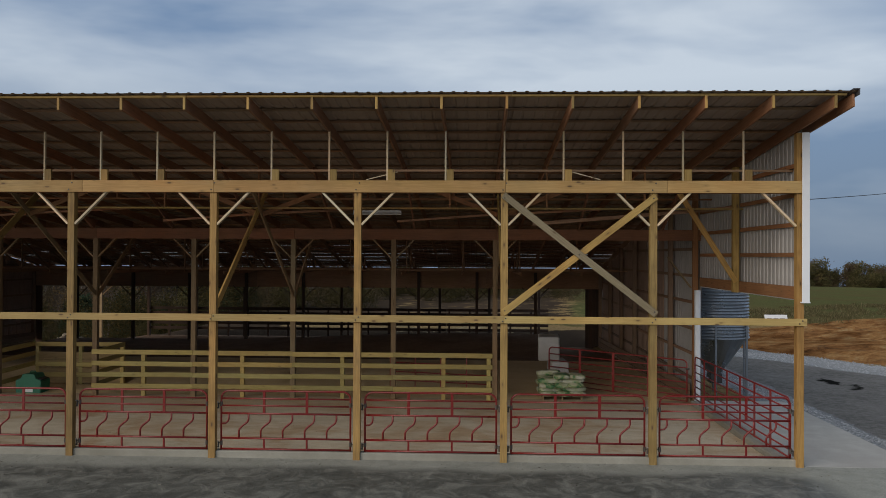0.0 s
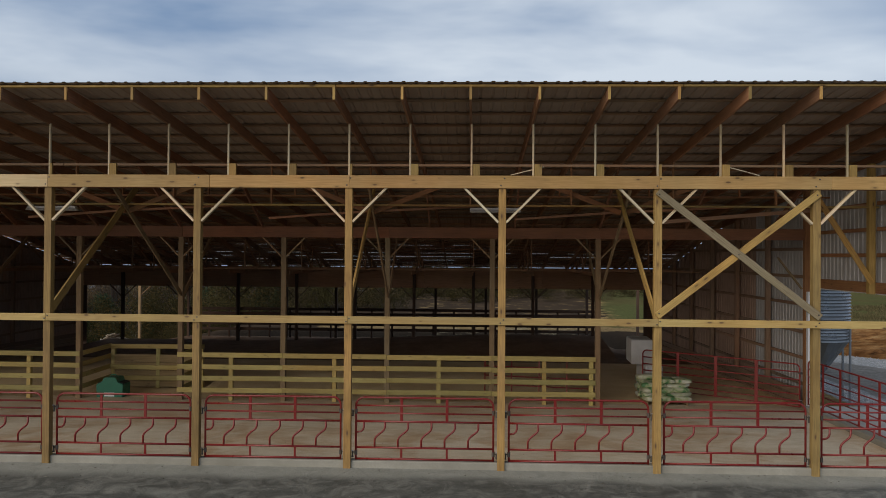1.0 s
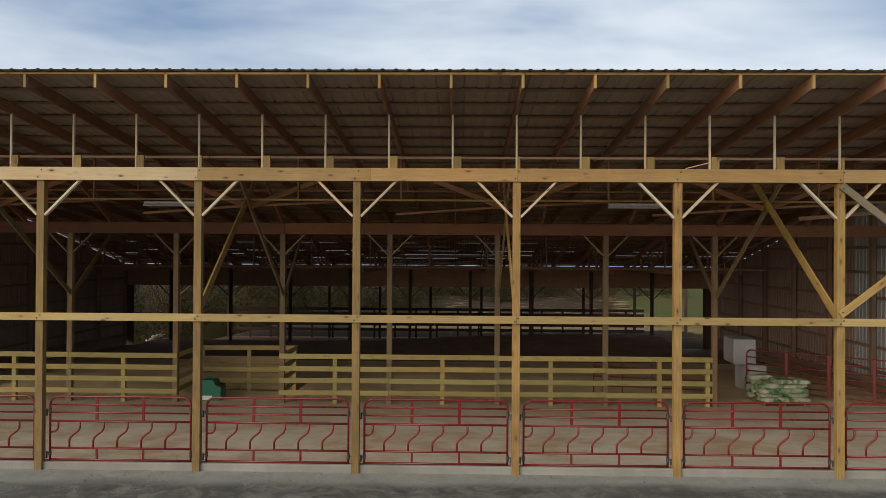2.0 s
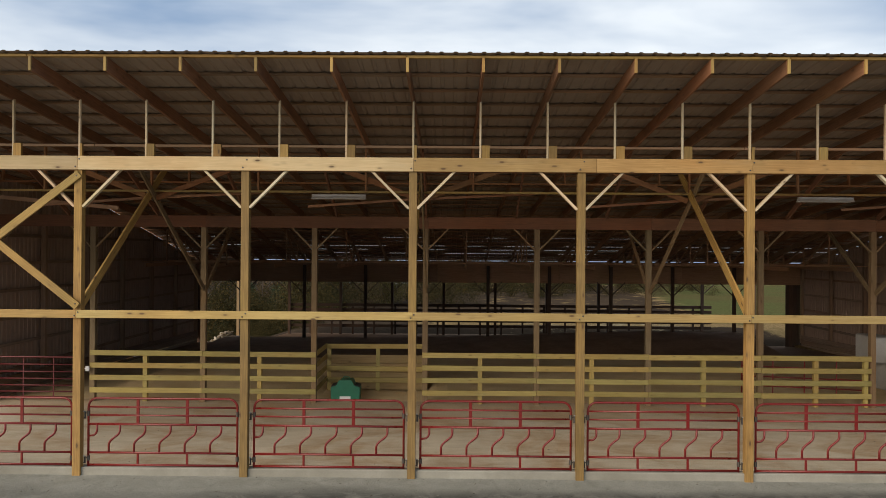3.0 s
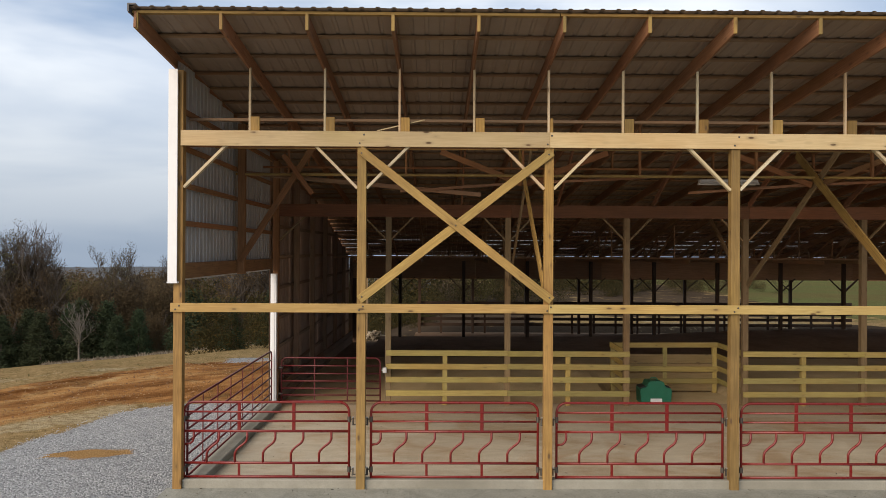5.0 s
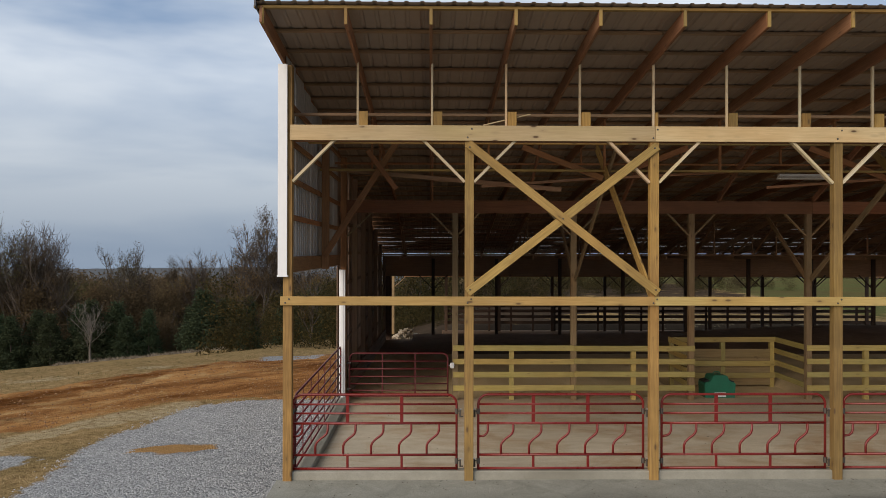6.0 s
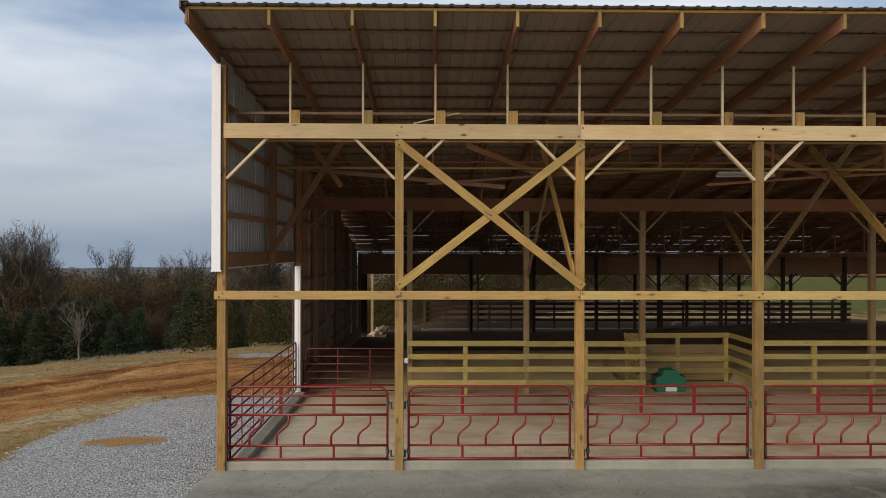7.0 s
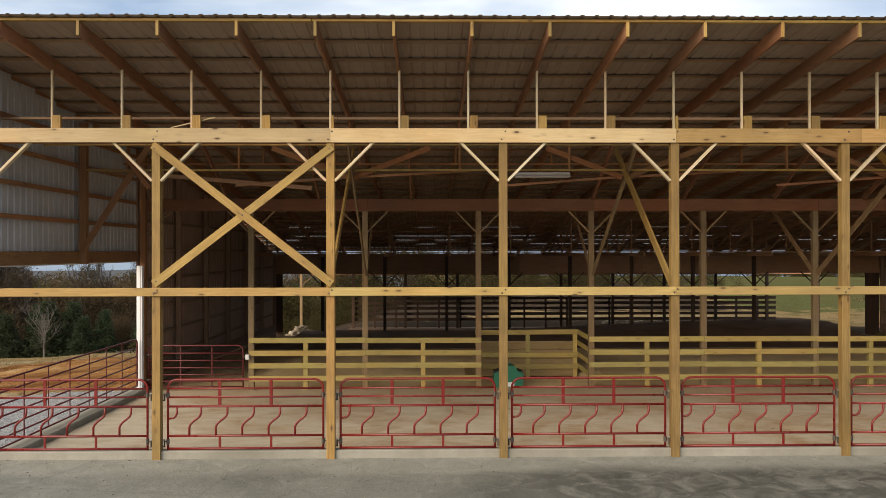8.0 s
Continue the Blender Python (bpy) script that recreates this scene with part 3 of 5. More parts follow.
def make_ground():
    xs, ys = axis(-26, 46, 0.5, 3200), axis(-14, 44, 0.5, 3200)
    verts = [(x, y, ground_z(x, y)) for y in ys for x in xs]
    w = len(xs)
    faces = [(j * w + i, j * w + i + 1, (j + 1) * w + i + 1, (j + 1) * w + i) for j in range(len(ys) - 1) for i in range(w - 1)]
    me = bpy.data.meshes.new("ground")
    me.from_pydata(verts, [], faces)
    zones = np.array([ground_zones(x, y) for y in ys for x in xs], dtype=np.float32)
    for k, name in enumerate(("stone", "clay", "pale", "green", "tar", "puddle", "woods", "wet", "moist")):
        a = me.attributes.new(name, "FLOAT", "POINT")
        a.data.foreach_set("value", np.ascontiguousarray(zones[:, k]))
    for p in me.polygons:
        p.use_smooth = True
    me.materials.append(M["ground"])
    tagged(new("ground", me), "open ground of gravel, orange clay and dry grass", "ground", kind="structure")


make_ground()


def slab(name, x0, x1, y0, y1, z0, z1, material, label, category, bevel=0.01, z_back=None):
    bm = box_bm(x0, x1, y0, y1, z0, z1, bevel)
    if z_back is not None:
        for v in bm.verts:
            if v.co.y > (y0 + y1) / 2:
                v.co.z += z_back - z1
    ob = part(name, bm, material)
    return tagged(ob, label, category, kind="structure")


def make_apron():
    """The dirty yard slab in front of the kerb, falling a little outwards."""
    xs = np.arange(-0.1, 33.1, 0.5)
    ys = [-23 + k * 0.5 for k in range(46)] + [-0.25, 0.0, 0.06]
    bm = bmesh.new()
    lay = bm.verts.layers.float.new("soil")
    grid = []
    for y in ys:
        row = []
        for x in xs:
            v = bm.verts.new((x, y, -0.09 + 0.02 * y))
            v[lay] = step(-0.15, -1.0, y + 0.25 * noise.noise((x * 0.5, 3.0, 0.0))) * step(31.0, 29.0, x + 0.3 * y) * (0.5 + 0.65 * step(5, 20, x))
            row.append(v)
        grid.append(row)
    for j in range(len(ys) - 1):
        for i in range(len(xs) - 1):
            bm.faces.new((grid[j][i], grid[j][i + 1], grid[j + 1][i + 1], grid[j + 1][i]))
    r = bmesh.ops.extrude_face_region(bm, geom=bm.faces[:])
    bmesh.ops.translate(bm, vec=(0, 0, -0.4), verts=[g for g in r["geom"] if isinstance(g, bmesh.types.BMVert)])
    bmesh.ops.recalc_face_normals(bm, faces=bm.faces[:])
    tagged(part("pavement_front", bm, M["apron"]), "dirty concrete yard slab with dark wet soil", "pavement", kind="structure")


make_apron()
slab("pavement_side", 30.52, 32.9, 0.07, 7.2, -0.55, -0.09, M["pad"], "pale clean concrete pad beside the barn", "pavement")
slab("floor", 0.06, 30.4, 0.26, 7.4, -0.6, -0.15, M["floor"], "tan dusty concrete barn floor", "floor")


def earth_z(x, y):
    """Trodden earth behind the fence: a low bank along it, then a gentle fall to the rear."""
    base = -0.16 - 0.22 * step(8, 17.4, y)
    start = 7.5 + 1.7 * bump_fn(x, 9.0, 12.4, 0.25)
    bank = 0.36 * step(start, start + 2.2, y) * step(16.8, 12.5, y) * step(25.0, 23.6, x) * step(2.4, 4.0, x)
    return base + bank * (0.85 + 0.5 * noise.noise((x * 0.45, y * 0.5, 8.0))) + 0.018 * noise.noise((x * 2.1, y * 2.1, 3.0))


def make_earth():
    bm = bmesh.new()
    bmesh.ops.create_grid(bm, x_segments=100, y_segments=40, size=1.0)
    for v in bm.verts:
        x, y = 15.23 + 15.17 * v.co.x, 12.455 + 5.045 * v.co.y
        v.co = Vector((x, y, earth_z(x, y)))
    r = bmesh.ops.extrude_face_region(bm, geom=bm.faces[:])
    for v in r["geom"]:
        if isinstance(v, bmesh.types.BMVert):
            v.co.z = -0.9
    bmesh.ops.recalc_face_normals(bm, faces=bm.faces[:])
    tagged(part("floor_earth", bm, M["earth"]), "tan trodden earth banked up behind the fence", "floor", kind="structure")


make_earth()
slab("floor_bedding", 0.06, 30.4, 17.51, 24.6, -1.2, -0.38, M["bedding"], "dark brown bedding in the rear barn", "floor", 0.0, -0.62)
pack_bm = bmesh.new()
bmesh.ops.create_grid(pack_bm, x_segments=36, y_segments=10, size=1.0)
for v in pack_bm.verts:
    x, y = 14.4 + 12.8 * v.co.x, 21.25 + 3.25 * v.co.y
    rise = -0.34 + 0.44 * step(9, 24, x)
    v.co = Vector((x, y, -0.43 + (rise + 0.43) * step(17.9, 23.5, y) + 0.035 * noise.noise((x * 0.9, y * 0.9, 5.0))))
r = bmesh.ops.extrude_face_region(pack_bm, geom=pack_bm.faces[:])
for v in r["geom"]:
    if isinstance(v, bmesh.types.BMVert):
        v.co.z = -0.9
bmesh.ops.recalc_face_normals(pack_bm, faces=pack_bm.faces[:])
tagged(part("floor_pack", pack_bm, M["bedding"]), "dark trodden bedding pack rising to the rear posts", "floor", kind="structure")
slab("floor_lean_to", 3.1, 28.2, 24.61, 32.3, -1.8, -0.64, M["bedding"], "dark brown bedding under the rear lean-to", "floor", 0.0, -0.98)
slab("kerb_front", 0.0, 30.46, 0.05, 0.25, -0.5, 0.05, M["kerb"], "pale concrete kerb under the gates", "kerb", 0.015)
slab("kerb_west", 0.02, 0.4, 0.26, 6.8, -0.5, -0.02, M["kerb"], "concrete kerb along the side opening", "kerb", 0.02)
slab("kerb_east", 30.08, 30.44, 0.26, 6.8, -0.5, -0.02, M["kerb"], "concrete kerb along the side opening", "kerb", 0.02)

# ---------------------------------------------------------------- the barn's frame
BAY = 3.048
RAFTER = 1.2192
POST_X = [0.08] + [BAY * k for k in range(1, 10)] + [30.38]
Z_HEAD, Z_RAIL = 5.47, 2.78


def roof_z(y):
    """Underside of the rafters: a gentle fall inwards, steeper over the rear barn."""
    return 6.75 - 0.1 * y if y < 15 else 5.25 - 0.206 * (y - 15)


frame_thing = holder("barn_frame", "open-fronted timber barn frame of square posts and beams", "barn", kind="structure")
for k, x in enumerate(POST_X):
    board("post", (x, 0.07, -0.11), (x, 0.07, Z_HEAD if 0 < k < 10 else 6.7), 0.145, 0.145, M["post"], frame_thing)

seams = [0.12, 6.1, 12.2, 15.5, 18.3, 24.4, 27.7, 30.45]
for k in range(7):
    a, b = seams[k] + 0.002, seams[k + 1] - 0.002
    mat = M["pine_pale"] if k < 2 else M["pine_header"]
    board("header_beam", (a, -0.021, 5.595), (b, -0.021, 5.595), 0.04, 0.25, mat, frame_thing)
    board("header_beam", (a, 0.165, 5.595), (b, 0.165, 5.595), 0.04, 0.25, M["rafter"], frame_thing)
for k in range(5):
    a, b = (-0.03 if k == 0 else 6.096 * k + 0.002), (30.5 if k == 4 else 6.096 * (k + 1) - 0.002)
    board("rail", (a, -0.022, 2.852), (b, -0.022, 2.852), 0.04, 0.145, M["pine_rail"], frame_thing)

for k, x in enumerate(POST_X):
    for s in (-1, 1):
        if (k == 0 and s < 0) or (k == 10 and s > 0):
            continue
        board("knee_brace", (x + s * 0.075, 0.05, 4.80), (x + s * 0.80, 0.05, 5.53), 0.09, 0.045, M["lath"], frame_thing)
for xa, xb in ((BAY, 2 * BAY), (8 * BAY, 9 * BAY)):
    board("cross_brace", (xa - 0.03, -0.025, 2.99), (xb + 0.04, -0.025, 5.40), 0.038, 0.14, M["pine"], frame_thing)
    board("cross_brace", (xa - 0.03, -0.066, 5.42), (xb + 0.04, -0.066, 2.99), 0.038, 0.14, M["pine"] if xa < 10 else M["greyed"], frame_thing)

# carriage bolts where the rail and the braces meet the posts
bolt_bm = bmesh.new()
bmesh.ops.create_cone(bolt_bm, cap_ends=True, segments=8, radius1=0.017, radius2=0.012, depth=0.012)
bmesh.ops.rotate(bolt_bm, cent=(0, 0, 0), matrix=Matrix.Rotation(radians(90), 3, "X"), verts=bolt_bm.verts[:])
bolt = part("bolt", bolt_bm, M["hinge"], frame_thing)
spots = [(x + dx, -0.046, 2.852 + dx) for x in POST_X for dx in (-0.03, 0.03)]
spots += [(x + dx, -0.046, 5.595 + 2 * dx) for x in POST_X[1:-1] for dx in (-0.035, 0.035)]
for xa, xb in ((BAY, 2 * BAY), (8 * BAY, 9 * BAY)):
    spots += [(xa, -0.088, 5.36), (xb, -0.088, 3.04), (xa + 0.01, -0.047, 3.04), (xb - 0.01, -0.047, 5.36), ((xa + xb) / 2, -0.088, 4.20)]
for k, at in enumerate(spots):
    ob = bolt if k == 0 else new("bolt", bolt.data)
    ob.parent = frame_thing
    ob.location = at

# uprights from the header to the rafters, with blocks beside them
for i in range(1, 25):
    x = i * RAFTER
    board("upright", (x - 0.005, 0.07, 5.48), (x - 0.005, 0.07, roof_z(0.07) + 0.02), 0.05, 0.036, M["lath"], frame_thing, up=(1, 0, 0))
    wide = 0.145 if i % 5 else 0.045
    board("block", (x + 0.018 + wide / 2, 0.04, 5.50), (x + 0.018 + wide / 2, 0.04, 5.955), 0.06, wide, M["pine"], frame_thing, up=(1, 0, 0))
for i in range(26):
    x = min(max(i * RAFTER, 0.03), 30.38)
    d = 0.118 * math.cos(math.atan(0.1))
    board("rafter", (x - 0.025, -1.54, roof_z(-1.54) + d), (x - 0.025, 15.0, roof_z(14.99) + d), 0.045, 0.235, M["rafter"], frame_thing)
    board("rafter", (x - 0.03, 14.6, roof_z(15) + 0.19), (x - 0.03, 24.7, roof_z(24.7) + 0.12), 0.045, 0.235, M["old"], frame_thing)
    board("rafter_end", (x - 0.025, -1.575, roof_z(-1.54) + 0.0), (x - 0.025, -1.575, roof_z(-1.54) + 0.235), 0.03, 0.047, M["pine"], frame_thing, up=(1, 0, 0))
for y, z, mat in ((0.5, 5.98, "purlin"), (2.0, 5.72, "pine"), (3.5, 5.36, "pine"), (6.0, 5.78, "girt")):
    for k in range(5):
        board("runner", (0.1 + 6.08 * k, y, z), (0.1 + 6.08 * (k + 1) - 0.01, y, z), 0.09, 0.045, M[mat], frame_thing)
for i in range(1, 25, 2):
    x = i * RAFTER
    board("hanger", (x - 0.03, 3.5, 5.36), (x - 0.03, 3.5, roof_z(3.5) + 0.1), 0.09, 0.042, M["girt"], frame_thing, up=(1, 0, 0))
    board("hanger", (x - 0.03, 6.0, 5.78), (x - 0.03, 6.0, roof_z(6.0) + 0.1), 0.09, 0.042, M["girt"], frame_thing, up=(1, 0, 0))

for i in range(2, 25, 2):
    x = i * RAFTER + 0.02
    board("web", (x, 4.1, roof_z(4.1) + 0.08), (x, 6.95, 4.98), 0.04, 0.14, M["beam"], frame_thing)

for x, z0, z1 in ((21.5, 5.745, 5.91), (25.7, 5.93, 5.75)):
    tagged(board("loose_lath", (x, 0.10, z0), (x + 0.66, 0.10, z1), 0.04, 0.02, M["lath"]), "loose pale lath lying across the header beam", "lath")
stick = board("loose_lath", (3.28, 0.10, 5.745), (4.06, 0.10, 5.93), 0.04, 0.02, M["pine_pale"])
tagged(stick, "loose pale lath lying across the header beam", "lath")

# inner row with its beam
INNER_X = [BAY * k for k in range(1, 9)]
for x in INNER_X:
    board("post", (x, 7.14, -0.3), (x, 7.14, 4.95), 0.145, 0.145, M["weathered"], frame_thing)
    for s in (-1, 1):
        board("knee_brace", (x + s * 0.07, 7.12, 4.08), (x + s * 0.66, 7.12, 4.68), 0.09, 0.04, M["weathered"], frame_thing)
for k in range(5):
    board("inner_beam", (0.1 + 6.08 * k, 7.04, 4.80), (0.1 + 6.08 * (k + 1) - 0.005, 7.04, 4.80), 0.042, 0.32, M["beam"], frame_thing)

# crossing struts between the front and inner posts, at every second post
for k in (2, 4, 6, 8):
    x = POST_X[k]
    board("strut", (x - 0.02, 0.17, 2.98), (x - 0.02, 4.3, 5.95), 0.04, 0.185, M["pine"], frame_thing)
    board("strut", (x + 0.03, 7.05, 2.95), (x + 0.03, 2.5, 5.90), 0.04, 0.14, M["weathered"], frame_thing)
    board("strut", (x + 0.03, 7.24, 2.95), (x + 0.03, 9.7, 4.75), 0.04, 0.14, M["weathered"], frame_thing)
    for s in (-1, 1):
        board("strut", (x + s * 0.05, 3.55, 5.20), (x + s * 1.75, 3.55, 5.86), 0.04, 0.12, M["girt"], frame_thing)
        board("strut", (x + s * 0.06, 3.62, 5.22), (x + s * 2.6, 3.72, 5.04 if s < 0 else 5.36), 0.04, 0.055, M["rafter"], frame_thing)
for x, s, mat in ((0.2, 1, M["girt"]), (30.24, -1, M["pine"])):
    board("strut", (x, 3.42, 3.55), (x + s * 1.55, 3.42, 6.0), 0.04, 0.13, mat, frame_thing)
    if s > 0:
        board("strut", (x + s * 0.9, 3.37, 5.75), (x + s * 1.5, 3.37, 4.95), 0.04, 0.1, M["girt"], frame_thing)
    board("knee_brace", (x - 0.02 + s * 0.05, 7.12, 4.0 if s > 0 else 3.25), (x + s * 0.75, 7.12, 4.68 if s > 0 else 4.15), 0.09, 0.04, M["weathered"], frame_thing)
    board("strut", (x, 3.60, 5.40), (x + s * 5.0, 3.75, 4.98), 0.04, 0.09, M["purlin"], frame_thing)

# rear trusses under the old roof
for i in range(1, 25, 2):
    x = i * RAFTER + 0.05
    board("truss_chord", (x, 15.2, 3.42), (x, 24.2, 3.42), 0.045, 0.14, M["old"], frame_thing)
    for y in (17.2, 19.4, 21.4, 23.0):
        board("truss_web", (x + 0.045, y, 3.4), (x + 0.045, y, roof_z(y)), 0.09, 0.04, M["old"], frame_thing, up=(1, 0, 0))
    for ya, yb in ((17.2, 19.4), (19.4, 21.4), (21.4, 23.0)):
        board("truss_web", (x + 0.045, ya, roof_z(ya)), (x + 0.045, yb, 3.45), 0.04, 0.09, M["old"], frame_thing)
for y in (17.2, 19.4, 21.4, 23.0):
    board("runner", (0.3, y, 3.52), (30.3, y, 3.52), 0.09, 0.04, M["old"], frame_thing)

# rear rows of posts, with the deep board above the far opening
for k in range(1, 10):
    x = BAY * k - 0.5
    board("rear_post", (x, 24.2, -1.0), (x, 24.2, 3.3), 0.15, 0.15, M["backlit_dark"], frame_thing)
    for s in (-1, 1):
        board("rear_brace", (x + s * 0.07, 24.2, 1.9), (x + s * 0.7, 24.2, 2.52), 0.08, 0.04, M["backlit_dark"], frame_thing)
# the end post is daylit and lighter; the others carry painted backlit shade
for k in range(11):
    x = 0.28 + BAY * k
    board("rear_post", (x, 31.4, -1.1), (x, 31.4, 2.45), 0.15, 0.15, M["weathered"] if k == 0 else M["backlit_dark"], frame_thing)
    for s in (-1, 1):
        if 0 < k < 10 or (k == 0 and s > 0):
            board("rear_brace", (x + s * 0.07, 31.4, 1.6), (x + s * 0.75, 31.4, 2.2), 0.08, 0.04, M["weathered"] if k == 0 else M["backlit_dark"], frame_thing)
for k in range(5):
    board("rear_board", (0.1 + 6.07 * k, 24.32, 2.95), (0.1 + 6.07 * (k + 1) - 0.01, 24.32, 2.95), 0.045, 1.0, M["old"], frame_thing)
# boarded ends that narrow the rear opening
for x0, x1 in ((0.2, 0.56), (29.53, 30.25)):
    n = max(2, round((x1 - x0) / 0.18))
    for j in range(n):
        x = x0 + (x1 - x0) * (j + 0.5) / n
        board("end_board", (x, 24.36, -1.0), (x, 24.36, 3.4), 0.03, (x1 - x0) / n - 0.004, M["backlit_dark"], frame_thing, up=(1, 0, 0))
board("rear_beam", (0.9, 31.35, 2.3), (30.9, 31.35, 2.3), 0.05, 0.24, M["old"], frame_thing)

# ---------------------------------------------------------------- roof
roof = holder("roof", "ribbed metal roof on timber purlins, deep front overhang", "roof", kind="structure")
for k in range(20):
    y = -1.52 + 0.87 * k
    if y > 15:
        break
    z = roof_z(y) + 0.235 + 0.022
    for j in range(5):
        board("purlin", (-0.12 + 6.14 * j, y, z), (min(30.56, -0.12 + 6.14 * (j + 1) - 0.01), y, z), 0.09, 0.042, M["pine"] if k == 0 else M["purlin"], roof)
for k in range(14):
    y = 15.5 + 0.68 * k
    z = roof_z(y) + 0.26
    board("purlin", (-0.1, y, z), (30.5, y, z), 0.09, 0.045, M["old"], roof)

N_SHEET, SHEET = 34, 0.9065
length = math.hypot(16.70, 1.67)
key_bm = ribbed_bm(SHEET + 0.012, 0.2266, 0.042, 0.016, length)
sheet = part("roof_sheet", key_bm, M["roof_under"], roof)
rear_sheet = part("roof_sheet", ribbed_bm(SHEET + 0.012, 0.2266, 0.032, 0.024, 4.75), M["roof_rear"], roof)
short_bm = ribbed_bm(SHEET + 0.012, 0.2266, 0.032, 0.024, 0.86)
short_sheet = part("roof_sheet", short_bm, M["roof_rear"], roof)
lap_sheet = part("skylight_strip", ribbed_bm(SHEET + 0.012, 0.2266, 0.032, 0.024, 0.085), M["skylight"], roof)
lap_rng = random.Random(4)
rear_tilt = -math.degrees(math.atan(0.206))
for k in range(N_SHEET):
    x, lift = -0.09 + SHEET * k, 0.003 * (k % 2)
    ob = sheet if k == 0 else new("roof_sheet", sheet.data)
    ob.parent = roof
    ob.matrix_basis = pose(x, -1.66, roof_z(-1.66) + 0.285 + lift, -math.degrees(math.atan(0.1)))
    ob = rear_sheet if k == 0 else new("roof_sheet", rear_sheet.data)
    ob.parent = roof
    ob.matrix_basis = pose(x, 14.96, roof_z(15.0) + 0.31 + lift, rear_tilt)
    # the last courses have worn laps, through which some daylight comes
    for j in range(6):
        y = 19.60 + 0.85 * j
        worn = lap_rng.random() < (0.25 if j == 0 else 0.5)
        ob = short_sheet if (k, j) == (0, 0) else new("roof_sheet", short_sheet.data)
        ob.parent = roof
        ob.matrix_basis = pose(x, y + (0.08 if worn else 0.0), roof_z(y) + 0.31 + lift - (0.0165 if worn else 0), rear_tilt) @ Matrix.Diagonal((1, 0.92 if worn else 1.01, 1, 1))
        if worn:
            lap = lap_sheet if lap_sheet.parent is None or lap_sheet.location.length == 0 else new("skylight_strip", lap_sheet.data)
            lap.parent = roof
            lap.matrix_basis = pose(x, y, roof_z(y) + 0.31 + lift, rear_tilt)
# roof never in view, guessed from the rear posts and added for shade
lean_to = holder("lean_to_roof", "low ribbed metal roof, out of view, added to shade the rear lean-to", "roof", kind="structure")
lean_bm = ribbed_bm(SHEET + 0.012, 0.2266, 0.032, 0.024, 7.95)
lean_sheet = part("roof_sheet", lean_bm, M["roof_rear"], lean_to)
for k in range(30):
    ob = lean_sheet if k == 0 else new("roof_sheet", lean_sheet.data)
    ob.parent = lean_to
    ob.matrix_basis = pose(0.35 + SHEET * k, 24.45, 3.42 + 0.003 * (k % 2), -math.degrees(math.atan(0.09)))
for k in range(6):
    y = 24.7 + 1.5 * k
    board("purlin", (0.4, y, 3.39 - 0.09 * (y - 24.45)), (27.5, y, 3.39 - 0.09 * (y - 24.45)), 0.09, 0.042, M["old"], lean_to)
for x, s in ((-0.03, -1), (30.68, 1)):
    bm = bmesh.new()
    for (a, b, c, d) in ((x - 0.06, x + 0.06, 0.302, 0.325), (x + s * 0.045 - 0.012, x + s * 0.045 + 0.012, 0.21, 0.302)):
        r = bmesh.ops.create_cube(bm, size=1.0)
        for v in r["verts"]:
            y = -1.68 if v.co.y < 0 else 15.0
            v.co = Vector((a if v.co.x < 0 else b, y, roof_z(min(y, 14.99)) + (c if v.co.z < 0 else d)))
    part("roof_edge_trim", bm, M["roof_trim"], roof, "dark folded metal edge trim")
    board("barge_board", (x - s * 0.02, -1.60, roof_z(-1.60) + 0.13), (x - s * 0.02, 14.9, roof_z(14.9) + 0.13), 0.04, 0.24, M["rafter"], roof, "brown timber barge board")


